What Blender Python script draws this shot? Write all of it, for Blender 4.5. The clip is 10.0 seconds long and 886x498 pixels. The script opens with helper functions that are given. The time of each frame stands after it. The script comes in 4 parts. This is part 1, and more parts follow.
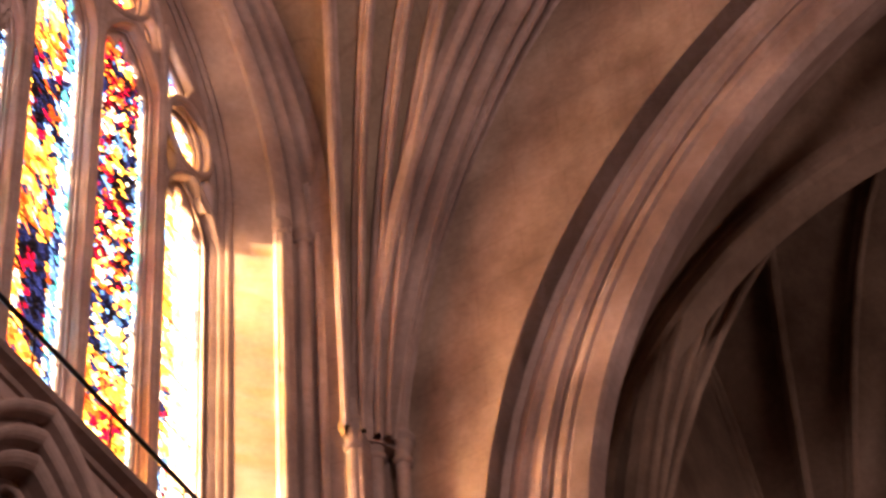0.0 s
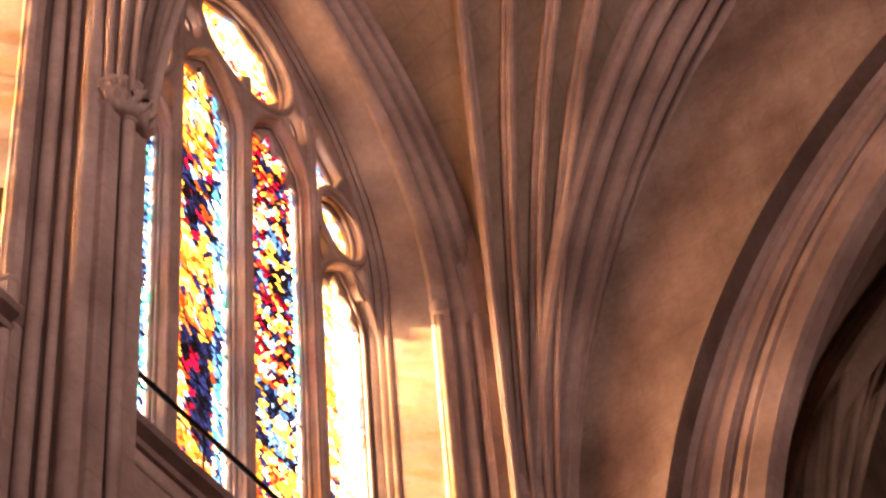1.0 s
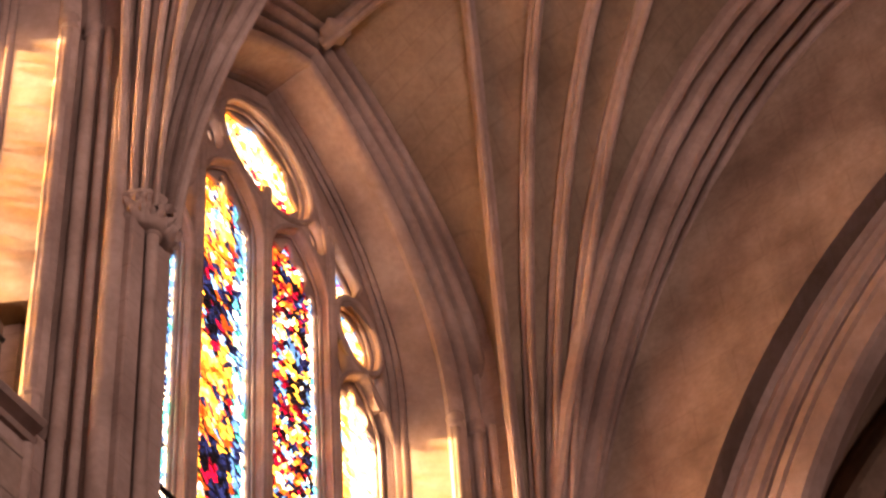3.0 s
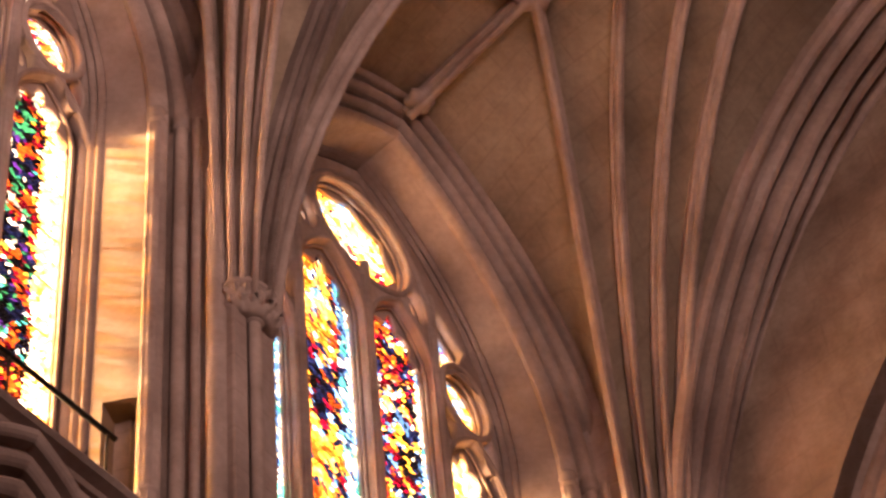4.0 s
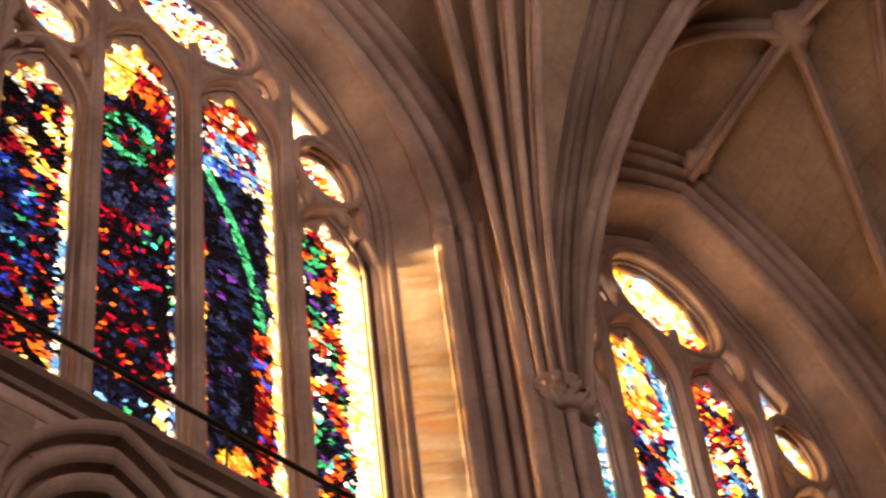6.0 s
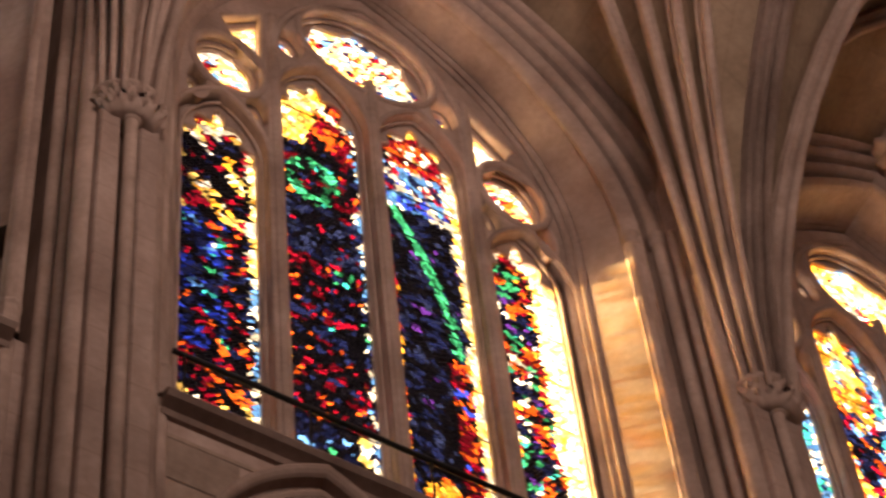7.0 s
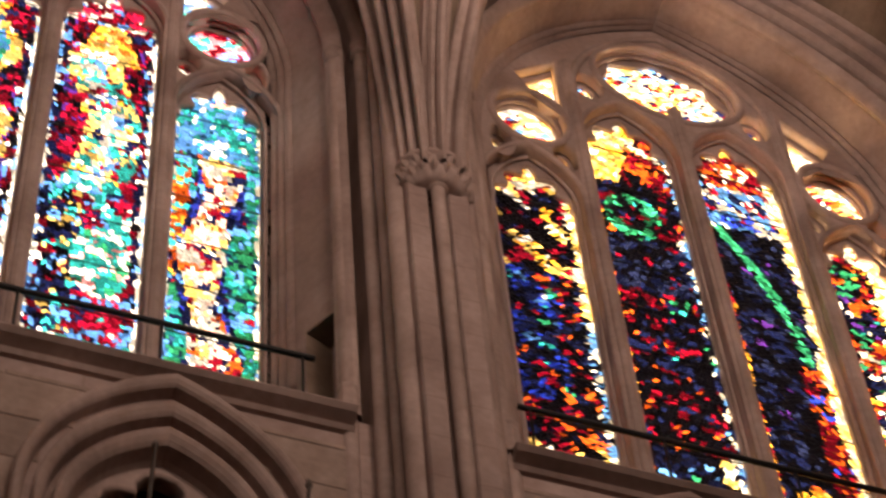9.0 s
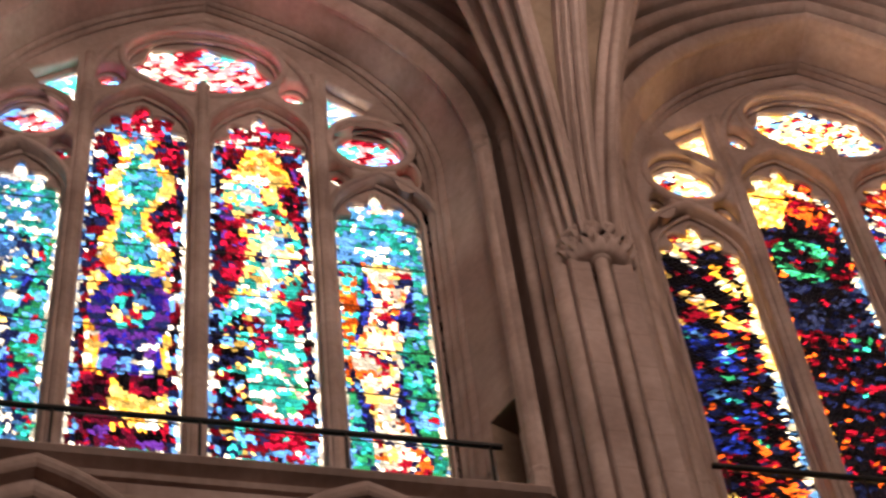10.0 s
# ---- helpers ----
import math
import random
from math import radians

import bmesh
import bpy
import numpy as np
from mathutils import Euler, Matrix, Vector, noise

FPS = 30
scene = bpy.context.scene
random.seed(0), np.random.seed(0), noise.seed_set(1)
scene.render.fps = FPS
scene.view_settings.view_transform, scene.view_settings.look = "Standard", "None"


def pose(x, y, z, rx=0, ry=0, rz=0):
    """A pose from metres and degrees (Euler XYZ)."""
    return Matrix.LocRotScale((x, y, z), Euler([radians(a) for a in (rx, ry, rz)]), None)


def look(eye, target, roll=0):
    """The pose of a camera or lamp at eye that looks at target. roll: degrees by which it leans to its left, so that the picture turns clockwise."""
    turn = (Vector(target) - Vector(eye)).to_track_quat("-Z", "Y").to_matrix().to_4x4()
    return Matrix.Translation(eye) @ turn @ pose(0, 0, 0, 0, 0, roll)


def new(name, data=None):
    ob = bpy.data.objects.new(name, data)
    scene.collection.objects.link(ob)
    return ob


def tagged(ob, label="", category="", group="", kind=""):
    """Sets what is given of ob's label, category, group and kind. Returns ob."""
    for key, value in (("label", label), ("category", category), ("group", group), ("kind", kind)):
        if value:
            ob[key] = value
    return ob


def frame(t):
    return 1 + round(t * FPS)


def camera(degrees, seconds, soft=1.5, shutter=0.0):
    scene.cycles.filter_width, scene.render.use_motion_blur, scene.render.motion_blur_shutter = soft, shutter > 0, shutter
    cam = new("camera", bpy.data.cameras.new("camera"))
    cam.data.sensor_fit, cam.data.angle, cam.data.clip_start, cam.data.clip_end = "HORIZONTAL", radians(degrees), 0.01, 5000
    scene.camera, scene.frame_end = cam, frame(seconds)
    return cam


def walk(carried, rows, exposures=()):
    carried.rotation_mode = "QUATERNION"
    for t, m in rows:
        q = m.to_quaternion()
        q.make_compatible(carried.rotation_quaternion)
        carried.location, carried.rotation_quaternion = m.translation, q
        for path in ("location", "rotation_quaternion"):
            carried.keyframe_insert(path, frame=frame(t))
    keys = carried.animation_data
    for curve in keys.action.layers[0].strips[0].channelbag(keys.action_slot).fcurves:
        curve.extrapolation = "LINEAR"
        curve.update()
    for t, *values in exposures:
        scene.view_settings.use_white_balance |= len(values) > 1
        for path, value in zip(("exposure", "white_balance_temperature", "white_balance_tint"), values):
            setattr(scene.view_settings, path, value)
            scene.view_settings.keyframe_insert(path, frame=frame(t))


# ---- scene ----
FOV = 17.26
# seconds, eye, heading, elevation and roll in degrees
PATH = [
    (0.0, (-1.151, -10.237, 1.600), 62.06, 50.76, -4.96),
    (0.5, (-1.225, -10.240, 1.600), 59.47, 51.59, -5.88),
    (1.0, (-1.298, -10.243, 1.599), 57.60, 52.35, -5.54),
    (1.5, (-1.372, -10.246, 1.599), 56.85, 52.92, -4.88),
    (2.0, (-1.445, -10.249, 1.599), 57.11, 53.29, -4.15),
    (2.2, (-1.474, -10.250, 1.599), 57.45, 53.40, -3.88),
    (3.3, (-1.689, -10.400, 1.598), 57.17, 54.45, -5.54),
    (3.5, (-1.731, -10.437, 1.598), 56.48, 54.66, -6.20),
    (4.0, (-1.838, -10.529, 1.597), 54.42, 55.15, -6.55),
    (4.5, (-1.944, -10.621, 1.597), 52.40, 55.58, -6.99),
    (5.0, (-2.051, -10.713, 1.596), 50.08, 56.08, -7.34),
    (5.5, (-1.940, -10.761, 1.596), 47.06, 56.87, -7.53),
    (6.8, (-1.653, -10.886, 1.593), 37.73, 58.05, -8.06),
    (7.0, (-1.609, -10.905, 1.593), 36.00, 58.29, -7.25),
    (7.5, (-1.498, -10.953, 1.592), 31.92, 58.75, -5.86),
    (8.0, (-1.401, -10.936, 1.591), 28.66, 59.11, -4.55),
    (8.5, (-1.303, -10.919, 1.589), 25.67, 59.31, -5.12),
    (9.0, (-1.206, -10.902, 1.588), 22.30, 60.18, -5.92),
    (9.5, (-1.109, -10.886, 1.587), 18.75, 61.49, -6.40),
    (10.0, (-1.012, -10.869, 1.585), 15.13, 62.39, -8.00),
]
cam = camera(FOV, 10.0, soft=2.4, shutter=0.4)


def aimed(eye, heading, rise, roll):
    h, r = radians(heading), radians(rise)
    way = Vector((math.sin(h) * math.cos(r), math.cos(h) * math.cos(r), math.sin(r)))
    return look(eye, Vector(eye) + 20 * way, roll)


walk(cam, [(t, aimed(e, h, r, o)) for t, e, h, r, o in PATH], exposures=[(0.0, 3.88, 6700, 37), (1.5, 3.76, 6760, 36), (4.0, 3.58, 7000, 36), (5.5, 3.16, 6900, 22), (8.5, 3.20, 6780, 19), (10.0, 3.30, 6540, 16)])

# ---------------------------------------------------------------- light
SUN_TRAVEL = Vector((0.70, -0.705, -0.36)).normalized()
world = bpy.data.worlds.new("sky")
scene.world = world
world.use_nodes = True
wn, wl = world.node_tree.nodes, world.node_tree.links
sky = wn.new("ShaderNodeTexSky")
sky.sky_type, sky.sun_disc = "NISHITA", False
sky.air_density, sky.dust_density, sky.ozone_density = 0.8, 7.0, 0.3
sky.sun_elevation = math.asin(-SUN_TRAVEL.z)
sky.sun_rotation = math.atan2(-SUN_TRAVEL.x, -SUN_TRAVEL.y)
wl.new(sky.outputs[0], wn["Background"].inputs[0])
wn["Background"].inputs[1].default_value = 0.15

sun = new("sun", bpy.data.lights.new("sun", "SUN"))
sun.data.energy, sun.data.angle, sun.data.color = 5.0, radians(4.5), (1.0, 0.88, 0.42)
sun.matrix_world = look((-40, 30, 40), Vector((-40, 30, 40)) + SUN_TRAVEL)


NORTH_WATTS = 290


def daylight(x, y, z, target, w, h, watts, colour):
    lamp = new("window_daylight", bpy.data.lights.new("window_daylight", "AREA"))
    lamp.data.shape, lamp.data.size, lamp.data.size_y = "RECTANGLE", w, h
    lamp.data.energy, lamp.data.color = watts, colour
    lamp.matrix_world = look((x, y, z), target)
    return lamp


# ---------------------------------------------------------------- materials
def material(name):
    m = bpy.data.materials.new(name)
    m.use_nodes = True
    n, l = m.node_tree.nodes, m.node_tree.links
    return m, n, l, n["Principled BSDF"]


def stone(name, a, b, scale=0.7, bump=0.25, course=None):
    m, n, l, p = material(name)
    co = n.new("ShaderNodeTexCoord")
    big, fine = n.new("ShaderNodeTexNoise"), n.new("ShaderNodeTexNoise")
    big.inputs["Scale"].default_value, big.inputs["Detail"].default_value = scale, 5
    fine.inputs["Scale"].default_value, fine.inputs["Detail"].default_value = 14, 8
    ramp = n.new("ShaderNodeValToRGB")
    ramp.color_ramp.elements[0].color, ramp.color_ramp.elements[0].position = (*(v * 0.80 for v in a), 1), 0.36
    ramp.color_ramp.elements[1].color, ramp.color_ramp.elements[1].position = (*(v * 1.10 for v in b), 1), 0.64
    mix = n.new("ShaderNodeMix")
    mix.data_type, mix.blend_type = "RGBA", "MULTIPLY"
    mix.inputs[0].default_value = 0.35
    l.new(co.outputs["Object"], big.inputs["Vector"])
    l.new(co.outputs["Object"], fine.inputs["Vector"])
    l.new(big.outputs["Fac"], ramp.inputs["Fac"])
    l.new(ramp.outputs["Color"], mix.inputs[6])
    l.new(fine.outputs["Fac"], mix.inputs[7])
    out = mix.outputs[2]
    # soot and damp: drawn-out stains of a hand's size and more
    stain, fade, dirt, stretch = n.new("ShaderNodeTexNoise"), n.new("ShaderNodeValToRGB"), n.new("ShaderNodeMix"), n.new("ShaderNodeMapping")
    stretch.inputs["Scale"].default_value = (1.0, 1.0, 0.45)
    stain.inputs["Scale"].default_value, stain.inputs["Detail"].default_value, stain.inputs["Roughness"].default_value = 3.2, 7, 0.68
    fade.color_ramp.elements[0].color, fade.color_ramp.elements[0].position = (0.74, 0.69, 0.66, 1), 0.36
    fade.color_ramp.elements[1].color, fade.color_ramp.elements[1].position = (1, 1, 1, 1), 0.60
    dirt.data_type, dirt.blend_type = "RGBA", "MULTIPLY"
    dirt.inputs[0].default_value = 0.6
    l.new(co.outputs["Object"], stretch.inputs["Vector"])
    l.new(stretch.outputs[0], stain.inputs["Vector"])
    l.new(stain.outputs["Fac"], fade.inputs["Fac"])
    l.new(out, dirt.inputs[6])
    l.new(fade.outputs["Color"], dirt.inputs[7])
    out = dirt.outputs[2]
    bmp = n.new("ShaderNodeBump")
    bmp.inputs["Strength"].default_value, bmp.inputs["Distance"].default_value = bump, 0.008
    l.new(fine.outputs["Fac"], bmp.inputs["Height"])
    if course:
        sep, com = n.new("ShaderNodeSeparateXYZ"), n.new("ShaderNodeCombineXYZ")
        l.new(co.outputs["Object"], sep.inputs[0])
        for i, axis in enumerate(course[0]):
            l.new(sep.outputs[axis], com.inputs[i])
        br = n.new("ShaderNodeTexBrick")
        br.inputs["Scale"].default_value = 1.0
        br.inputs["Brick Width"].default_value, br.inputs["Row Height"].default_value = course[1], course[2]
        br.inputs["Mortar Size"].default_value = 0.012
        br.inputs["Color1"].default_value, br.inputs["Color2"].default_value = (1, 1, 1, 1), (0.92, 0.91, 0.90, 1)
        br.inputs["Mortar"].default_value = (0.70, 0.66, 0.63, 1)
        l.new(com.outputs[0], br.inputs["Vector"])
        m2 = n.new("ShaderNodeMix")
        m2.data_type, m2.blend_type = "RGBA", "MULTIPLY"
        m2.inputs[0].default_value = course[3]
        l.new(out, m2.inputs[6])
        l.new(br.outputs["Color"], m2.inputs[7])
        out = m2.outputs[2]
    l.new(out, p.inputs["Base Color"])
    l.new(bmp.outputs[0], p.inputs["Normal"])
    p.inputs["Roughness"].default_value = 0.85
    p.inputs["Specular IOR Level"].default_value = 0.25
    return m


LIME = stone("limestone", (0.405, 0.287, 0.248), (0.525, 0.397, 0.352))
ASHLAR = stone("ashlar_limestone", (0.395, 0.277, 0.242), (0.525, 0.397, 0.355), 0.5, 0.25, ("XZ", 1.1, 0.52, 0.5))
BLOCK = stone("limestone_block", (0.38, 0.275, 0.225), (0.52, 0.40, 0.34), 0.9, 0.3)
n_, l_ = BLOCK.node_tree.nodes, BLOCK.node_tree.links
hue_, info_, span_ = n_.new("ShaderNodeHueSaturation"), n_.new("ShaderNodeObjectInfo"), n_.new("ShaderNodeMapRange")
span_.inputs[3].default_value, span_.inputs[4].default_value = 0.86, 1.10
base_ = n_["Principled BSDF"].inputs["Base Color"]
l_.new(base_.links[0].from_socket, hue_.inputs["Color"])
l_.new(info_.outputs["Random"], span_.inputs[0])
l_.new(span_.outputs[0], hue_.inputs["Value"])
l_.new(hue_.outputs[0], base_)
END_ASHLAR = stone("end_wall_limestone", (0.36, 0.25, 0.19), (0.50, 0.37, 0.29), 0.8, 0.25, ("YZ", 1.2, 0.6, 0.35))
WEB = stone("vault_web_stone", (0.29, 0.205, 0.145), (0.41, 0.305, 0.225), 0.6, 0.3, ("YX", 0.7, 0.26, 0.35))
# limestone with shade put into its colour, for dim places and unseen walls
DIM = stone("darkened_limestone", (0.24, 0.165, 0.12), (0.34, 0.245, 0.185))
FLOOR = stone("marble_floor", (0.14, 0.115, 0.10), (0.22, 0.185, 0.16), 1.5, 0.05)

IRON, n_, l_, p_ = material("black_iron")
p_.inputs["Base Color"].default_value, p_.inputs["Metallic"].default_value = (0.012, 0.011, 0.011, 1), 0.6
p_.inputs["Roughness"].default_value = 0.5
LEAD, n_, l_, p_ = material("lead_came")
p_.inputs["Base Color"].default_value, p_.inputs["Roughness"].default_value = (0.02, 0.02, 0.022, 1), 0.7
# near-black base colour that stands for shade in closed-off spaces
DARK, n_, l_, p_ = material("shade_dark_stone")
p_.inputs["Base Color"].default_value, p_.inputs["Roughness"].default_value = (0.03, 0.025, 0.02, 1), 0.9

GLASS = bpy.data.materials.new("stained_glass")
GLASS.use_nodes = True
n_, l_ = GLASS.node_tree.nodes, GLASS.node_tree.links
n_.remove(n_["Principled BSDF"])
col_, tr_, sc_, gl_, m1_, m2_ = (n_.new(k) for k in ("ShaderNodeVertexColor", "ShaderNodeBsdfTransparent", "ShaderNodeBsdfTranslucent", "ShaderNodeBsdfGlossy", "ShaderNodeMixShader", "ShaderNodeMixShader"))
col_.layer_name = "pane_colour"
gl_.inputs["Roughness"].default_value = 0.15
m1_.inputs[0].default_value, m2_.inputs[0].default_value = 0.12, 0.03
l_.new(col_.outputs[0], tr_.inputs[0])
l_.new(col_.outputs[0], sc_.inputs[0])
l_.new(tr_.outputs[0], m1_.inputs[1])
l_.new(sc_.outputs[0], m1_.inputs[2])
l_.new(m1_.outputs[0], m2_.inputs[1])
l_.new(gl_.outputs[0], m2_.inputs[2])
l_.new(m2_.outputs[0], n_["Material Output"].inputs[0])


OPAL = GLASS.copy()
OPAL.name = "opalescent_stained_glass"
for node in OPAL.node_tree.nodes:
    if node.type == "MIX_SHADER" and node.inputs[0].default_value > 0.1:
        node.inputs[0].default_value = 0.97


# ---------------------------------------------------------------- mesh helpers
def mesh_of(name, verts, faces, mat, smooth=False):
    me = bpy.data.meshes.new(name)
    me.from_pydata([tuple(v) for v in verts], [], faces)
    me.materials.append(mat)
    if smooth:
        me.polygons.foreach_set("use_smooth", [True] * len(me.polygons))
    me.update()
    return me


def thing(name, me, parent=None, label=""):
    ob = new(name, me)
    if parent:
        ob.parent = parent
    return tagged(ob, label)


def part(name, bm, mat, parent, label="", smooth=False):
    me = bpy.data.meshes.new(name)
    bm.to_mesh(me)
    bm.free()
    me.materials.append(mat)
    if smooth:
        me.polygons.foreach_set("use_smooth", [True] * len(me.polygons))
    return thing(name, me, parent, label)


def empty(name, label, category, group="", kind=""):
    return tagged(new(name), label, category, group, kind)


def strips(rows, close=False):
    """Faces of a grid of vertices, given as rows of equal length."""
    verts = [v for r in rows for v in r]
    k, faces = len(rows[0]), []
    for i in range(len(rows) - 1):
        for j in range(k - (0 if close else 1)):
            a, b = i * k + j, i * k + (j + 1) % k
            faces.append((a, b, b + k, a + k))
    return verts, faces


def box_mesh(name, lo, hi, mat):
    (x0, y0, z0), (x1, y1, z1) = lo, hi
    v = [(x, y, z) for z in (z0, z1) for y in (y0, y1) for x in (x0, x1)]
    f = [(0, 2, 3, 1), (4, 5, 7, 6), (0, 1, 5, 4), (2, 6, 7, 3), (0, 4, 6, 2), (1, 3, 7, 5)]
    return mesh_of(name, v, f, mat)


def sweep(path, section, up=Vector((0, 0, 1)), twist=None, widths=None):
    """Rows of a section (list of (side, out)) carried along a path; 'side' lies level, 'out' square to it."""
    rows = []
    for i, p in enumerate(path):
        a, b = path[max(i - 1, 0)], path[min(i + 1, len(path) - 1)]
        t = (Vector(b) - Vector(a)).normalized()
        s = twist if twist else t.cross(up).normalized()
        o = s.cross(t).normalized()
        k = widths[i] if widths else 1.0
        rows.append([Vector(p) + s * u * k + o * w for u, w in section])
    return strips(rows, True)


def ring(r, n=10, sx=1.0, sy=1.0, cx=0.0, cy=0.0):
    return [(cx + sx * r * math.cos(2 * math.pi * i / n), cy + sy * r * math.sin(2 * math.pi * i / n)) for i in range(n)]


def lathe(cx, cy, rings, n=14):
    rows = [[Vector((cx + r * math.cos(2 * math.pi * i / n), cy + r * math.sin(2 * math.pi * i / n), z)) for i in range(n)] for z, r in rings]
    return strips(rows, True)


def joined(*pieces):
    verts, faces = [], []
    for v, f in pieces:
        k = len(verts)
        verts += v
        faces += [tuple(i + k for i in q) for q in f]
    return verts, faces


def arch_line(a, spring, apex, base=None, n=14):
    """Half a two-centred arch, from its foot to its crown: points (x, z) for x >= 0."""
    h = apex - spring
    d = (h * h - a * a) / (2 * a)
    r = a + d
    top = math.acos(max(-1, min(1, d / r)))
    pts = [] if base is None else [(a, base)]
    return pts + [(r * math.cos(top * i / n) - d, spring + r * math.sin(top * i / n)) for i in range(n + 1)]


def whole_arch(a, spring, apex, base=None, n=14):
    half = arch_line(a, spring, apex, base, n)
    return half + [(-x, z) for x, z in reversed(half[:-1])]


def plate(name, outline, holes, depth, bevel, mat):
    """A flat slab in x and z, with holes through it; its middle lies at y = 0."""
    cu = bpy.data.curves.new(name, "CURVE")
    cu.dimensions, cu.fill_mode = "2D", "BOTH"
    cu.extrude, cu.bevel_depth, cu.bevel_resolution = depth / 2 - bevel, bevel, 1
    cu.offset = -bevel
    for loop in [outline, *holes]:
        sp = cu.splines.new("POLY")
        sp.points.add(len(loop) - 1)
        for q, (x, z) in zip(sp.points, loop):
            q.co = (x, z, 0, 1)
        sp.use_cyclic_u = True
    tmp = bpy.data.objects.new(name, cu)
    scene.collection.objects.link(tmp)
    bpy.context.view_layer.update()
    me = bpy.data.meshes.new_from_object(tmp.evaluated_get(bpy.context.evaluated_depsgraph_get()))
    bpy.data.objects.remove(tmp)
    bpy.data.curves.remove(cu)
    me.transform(Matrix.Rotation(radians(90), 4, "X"))
    me.materials.clear()
    me.materials.append(mat)
    me.name = name
    return me


# ---------------------------------------------------------------- plan
BAY, HALF = 6.5, 3.25
CENTRES = (13.0, 6.5, 0.0)          # middles of the three bays, the one by the end wall first
AXIS_Y = -6.2                       # middle of the nave
SILL, SPRING, CROWN = 20.2, 26.5, 30.6
INNER_SPRING = 26.9
CAP = 23.43                         # top of the vaulting capitals

# outer closure, unseen: floor and far walls darkened to cut bounce, roof above the vault to block stray daylight
floor = tagged(new("floor", box_mesh("floor", (-14, -13, -0.3), (34, 3, 0), FLOOR)), "grey-brown marble nave floor", "floor", kind="structure")
south = tagged(new("wall_south", box_mesh("wall_south", (-14, -13.6, 0), (34, -12.9, 14.5), DIM)), "plain limestone wall across the nave", "wall", kind="structure")
west = tagged(new("wall_west", box_mesh("wall_west", (-14.6, -13.6, 0), (-14, 3, 34), DIM)), "plain limestone wall closing the nave", "wall", kind="structure")
roof = tagged(new("roof", box_mesh("roof", (-14.6, -13.6, 34), (34, 3, 34.4), DARK)), "unseen dark slab above the stone vault, keeping daylight out", "roof", kind="structure")


# ---------------------------------------------------------------- north wall below the windows
def north_wall():
    holes = []
    for c in CENTRES:
        for s in (-1, 1):
            holes.append([(c + s * 1.22 + x, z) for x, z in whole_arch(0.86, 18.3, 19.70, 15.0)])
    me = plate("wall_north", [(-14, 0), (16.6, 0), (16.6, 20.2), (-14, 20.2)], holes, 0.6, 0.01, ASHLAR)
    wall = tagged(new("wall_north", me), "coursed limestone nave wall with triforium arches", "wall", kind="structure")
    wall.location = (0, 0.88, 0)
    return wall


wall_north = north_wall()


# section of the hood and the arch orders: (outwards, y)
def arch_sheet(c, orders, base, spring, n=14):
    """A moulded sheet round an arch; orders: (half width, y, apex) from outside to inside."""
    rows = []
    for a, y, apex, *own in orders:
        rows.append([Vector((c + x, y, z)) for x, z in whole_arch(a, own[0] if own else spring, apex, base, n)])
    return strips(rows)


def roll(p, q, bulge, k=5):
    """A rounded roll between two section points (a, y): points of a half ring that stands out from their line."""
    (a0, y0), (a1, y1) = p, q
    ma, my, da, dy = (a0 + a1) / 2, (y0 + y1) / 2, (a1 - a0) / 2, (y1 - y0) / 2
    out = []
    for i in range(k + 1):
        t = math.pi * i / k
        out.append((ma - da * math.cos(t) + dy * bulge * math.sin(t), my - dy * math.cos(t) - da * bulge * math.sin(t) * -1))
    return out


def quatrefoil(cx, cz, r, k=7):
    pts = []
    for lobe in range(4):
        m = lobe * math.pi / 2
        ox, oz = cx + r * 0.62 * math.cos(m), cz + r * 0.62 * math.sin(m)
        for i in range(k):
            t = m + (i / (k - 1) - 0.5) * math.radians(230)
            pts.append((ox + r * 0.43 * math.cos(t), oz + r * 0.43 * math.sin(t)))
    return pts


TRI = [(1.13, 0.58), (1.12, 0.47)] + roll((1.11, 0.46), (1.03, 0.48), 1.0, 5) + [(1.02, 0.62), (0.97, 0.66), (0.95, 0.60)] + roll((0.945, 0.53), (0.865, 0.56), 1.0, 5) + [(0.855, 0.68), (0.81, 0.72), (0.795, 0.66)] + roll((0.79, 0.60), (0.70, 0.64), 1.0, 5) + [(0.69, 0.76), (0.67, 0.84)]
tri_orders = [(a, y, 19.37 + 1.65 * (a - 0.69)) for a, y in TRI]
for c in CENTRES:
    for s in (-1, 1):
        arch = thing("triforium_arch", mesh_of("triforium_arch", *arch_sheet(c + s * 1.22, tri_orders, 15.0, 18.3), LIME), wall_north, "moulded pointed stone arch with hood")
        lights = [[(x + k * 0.32, z) for x, z in whole_arch(0.26, 17.5, 17.95, 15.0, 6)] for k in (-1, 1)]
        me = plate("triforium_tracery", whole_arch(0.80, 18.3, 19.66, 14.9), [*lights, quatrefoil(0, 18.80, 0.42)], 0.16, 0.03, LIME)
        tr = thing("triforium_tracery", me, wall_north, "stone tracery panel pierced by a quatrefoil")
        tr.location = Vector((c + s * 1.22, 0.89, 0)) - wall_north.location
        arch.location = -wall_north.location
    # gallery behind the openings, its shade painted as near-black surfaces
gallery = tagged(new("triforium_gallery", box_mesh("triforium_gallery", (-13.9, 2.6, 14.5), (16.6, 2.8, 20.2), DARK)), "back wall of the triforium gallery, near-black to give its shade", "wall", kind="structure")
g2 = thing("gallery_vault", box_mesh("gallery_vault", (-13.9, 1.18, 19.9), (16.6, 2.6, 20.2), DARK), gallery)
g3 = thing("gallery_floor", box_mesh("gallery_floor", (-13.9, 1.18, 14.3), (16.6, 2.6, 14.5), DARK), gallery)

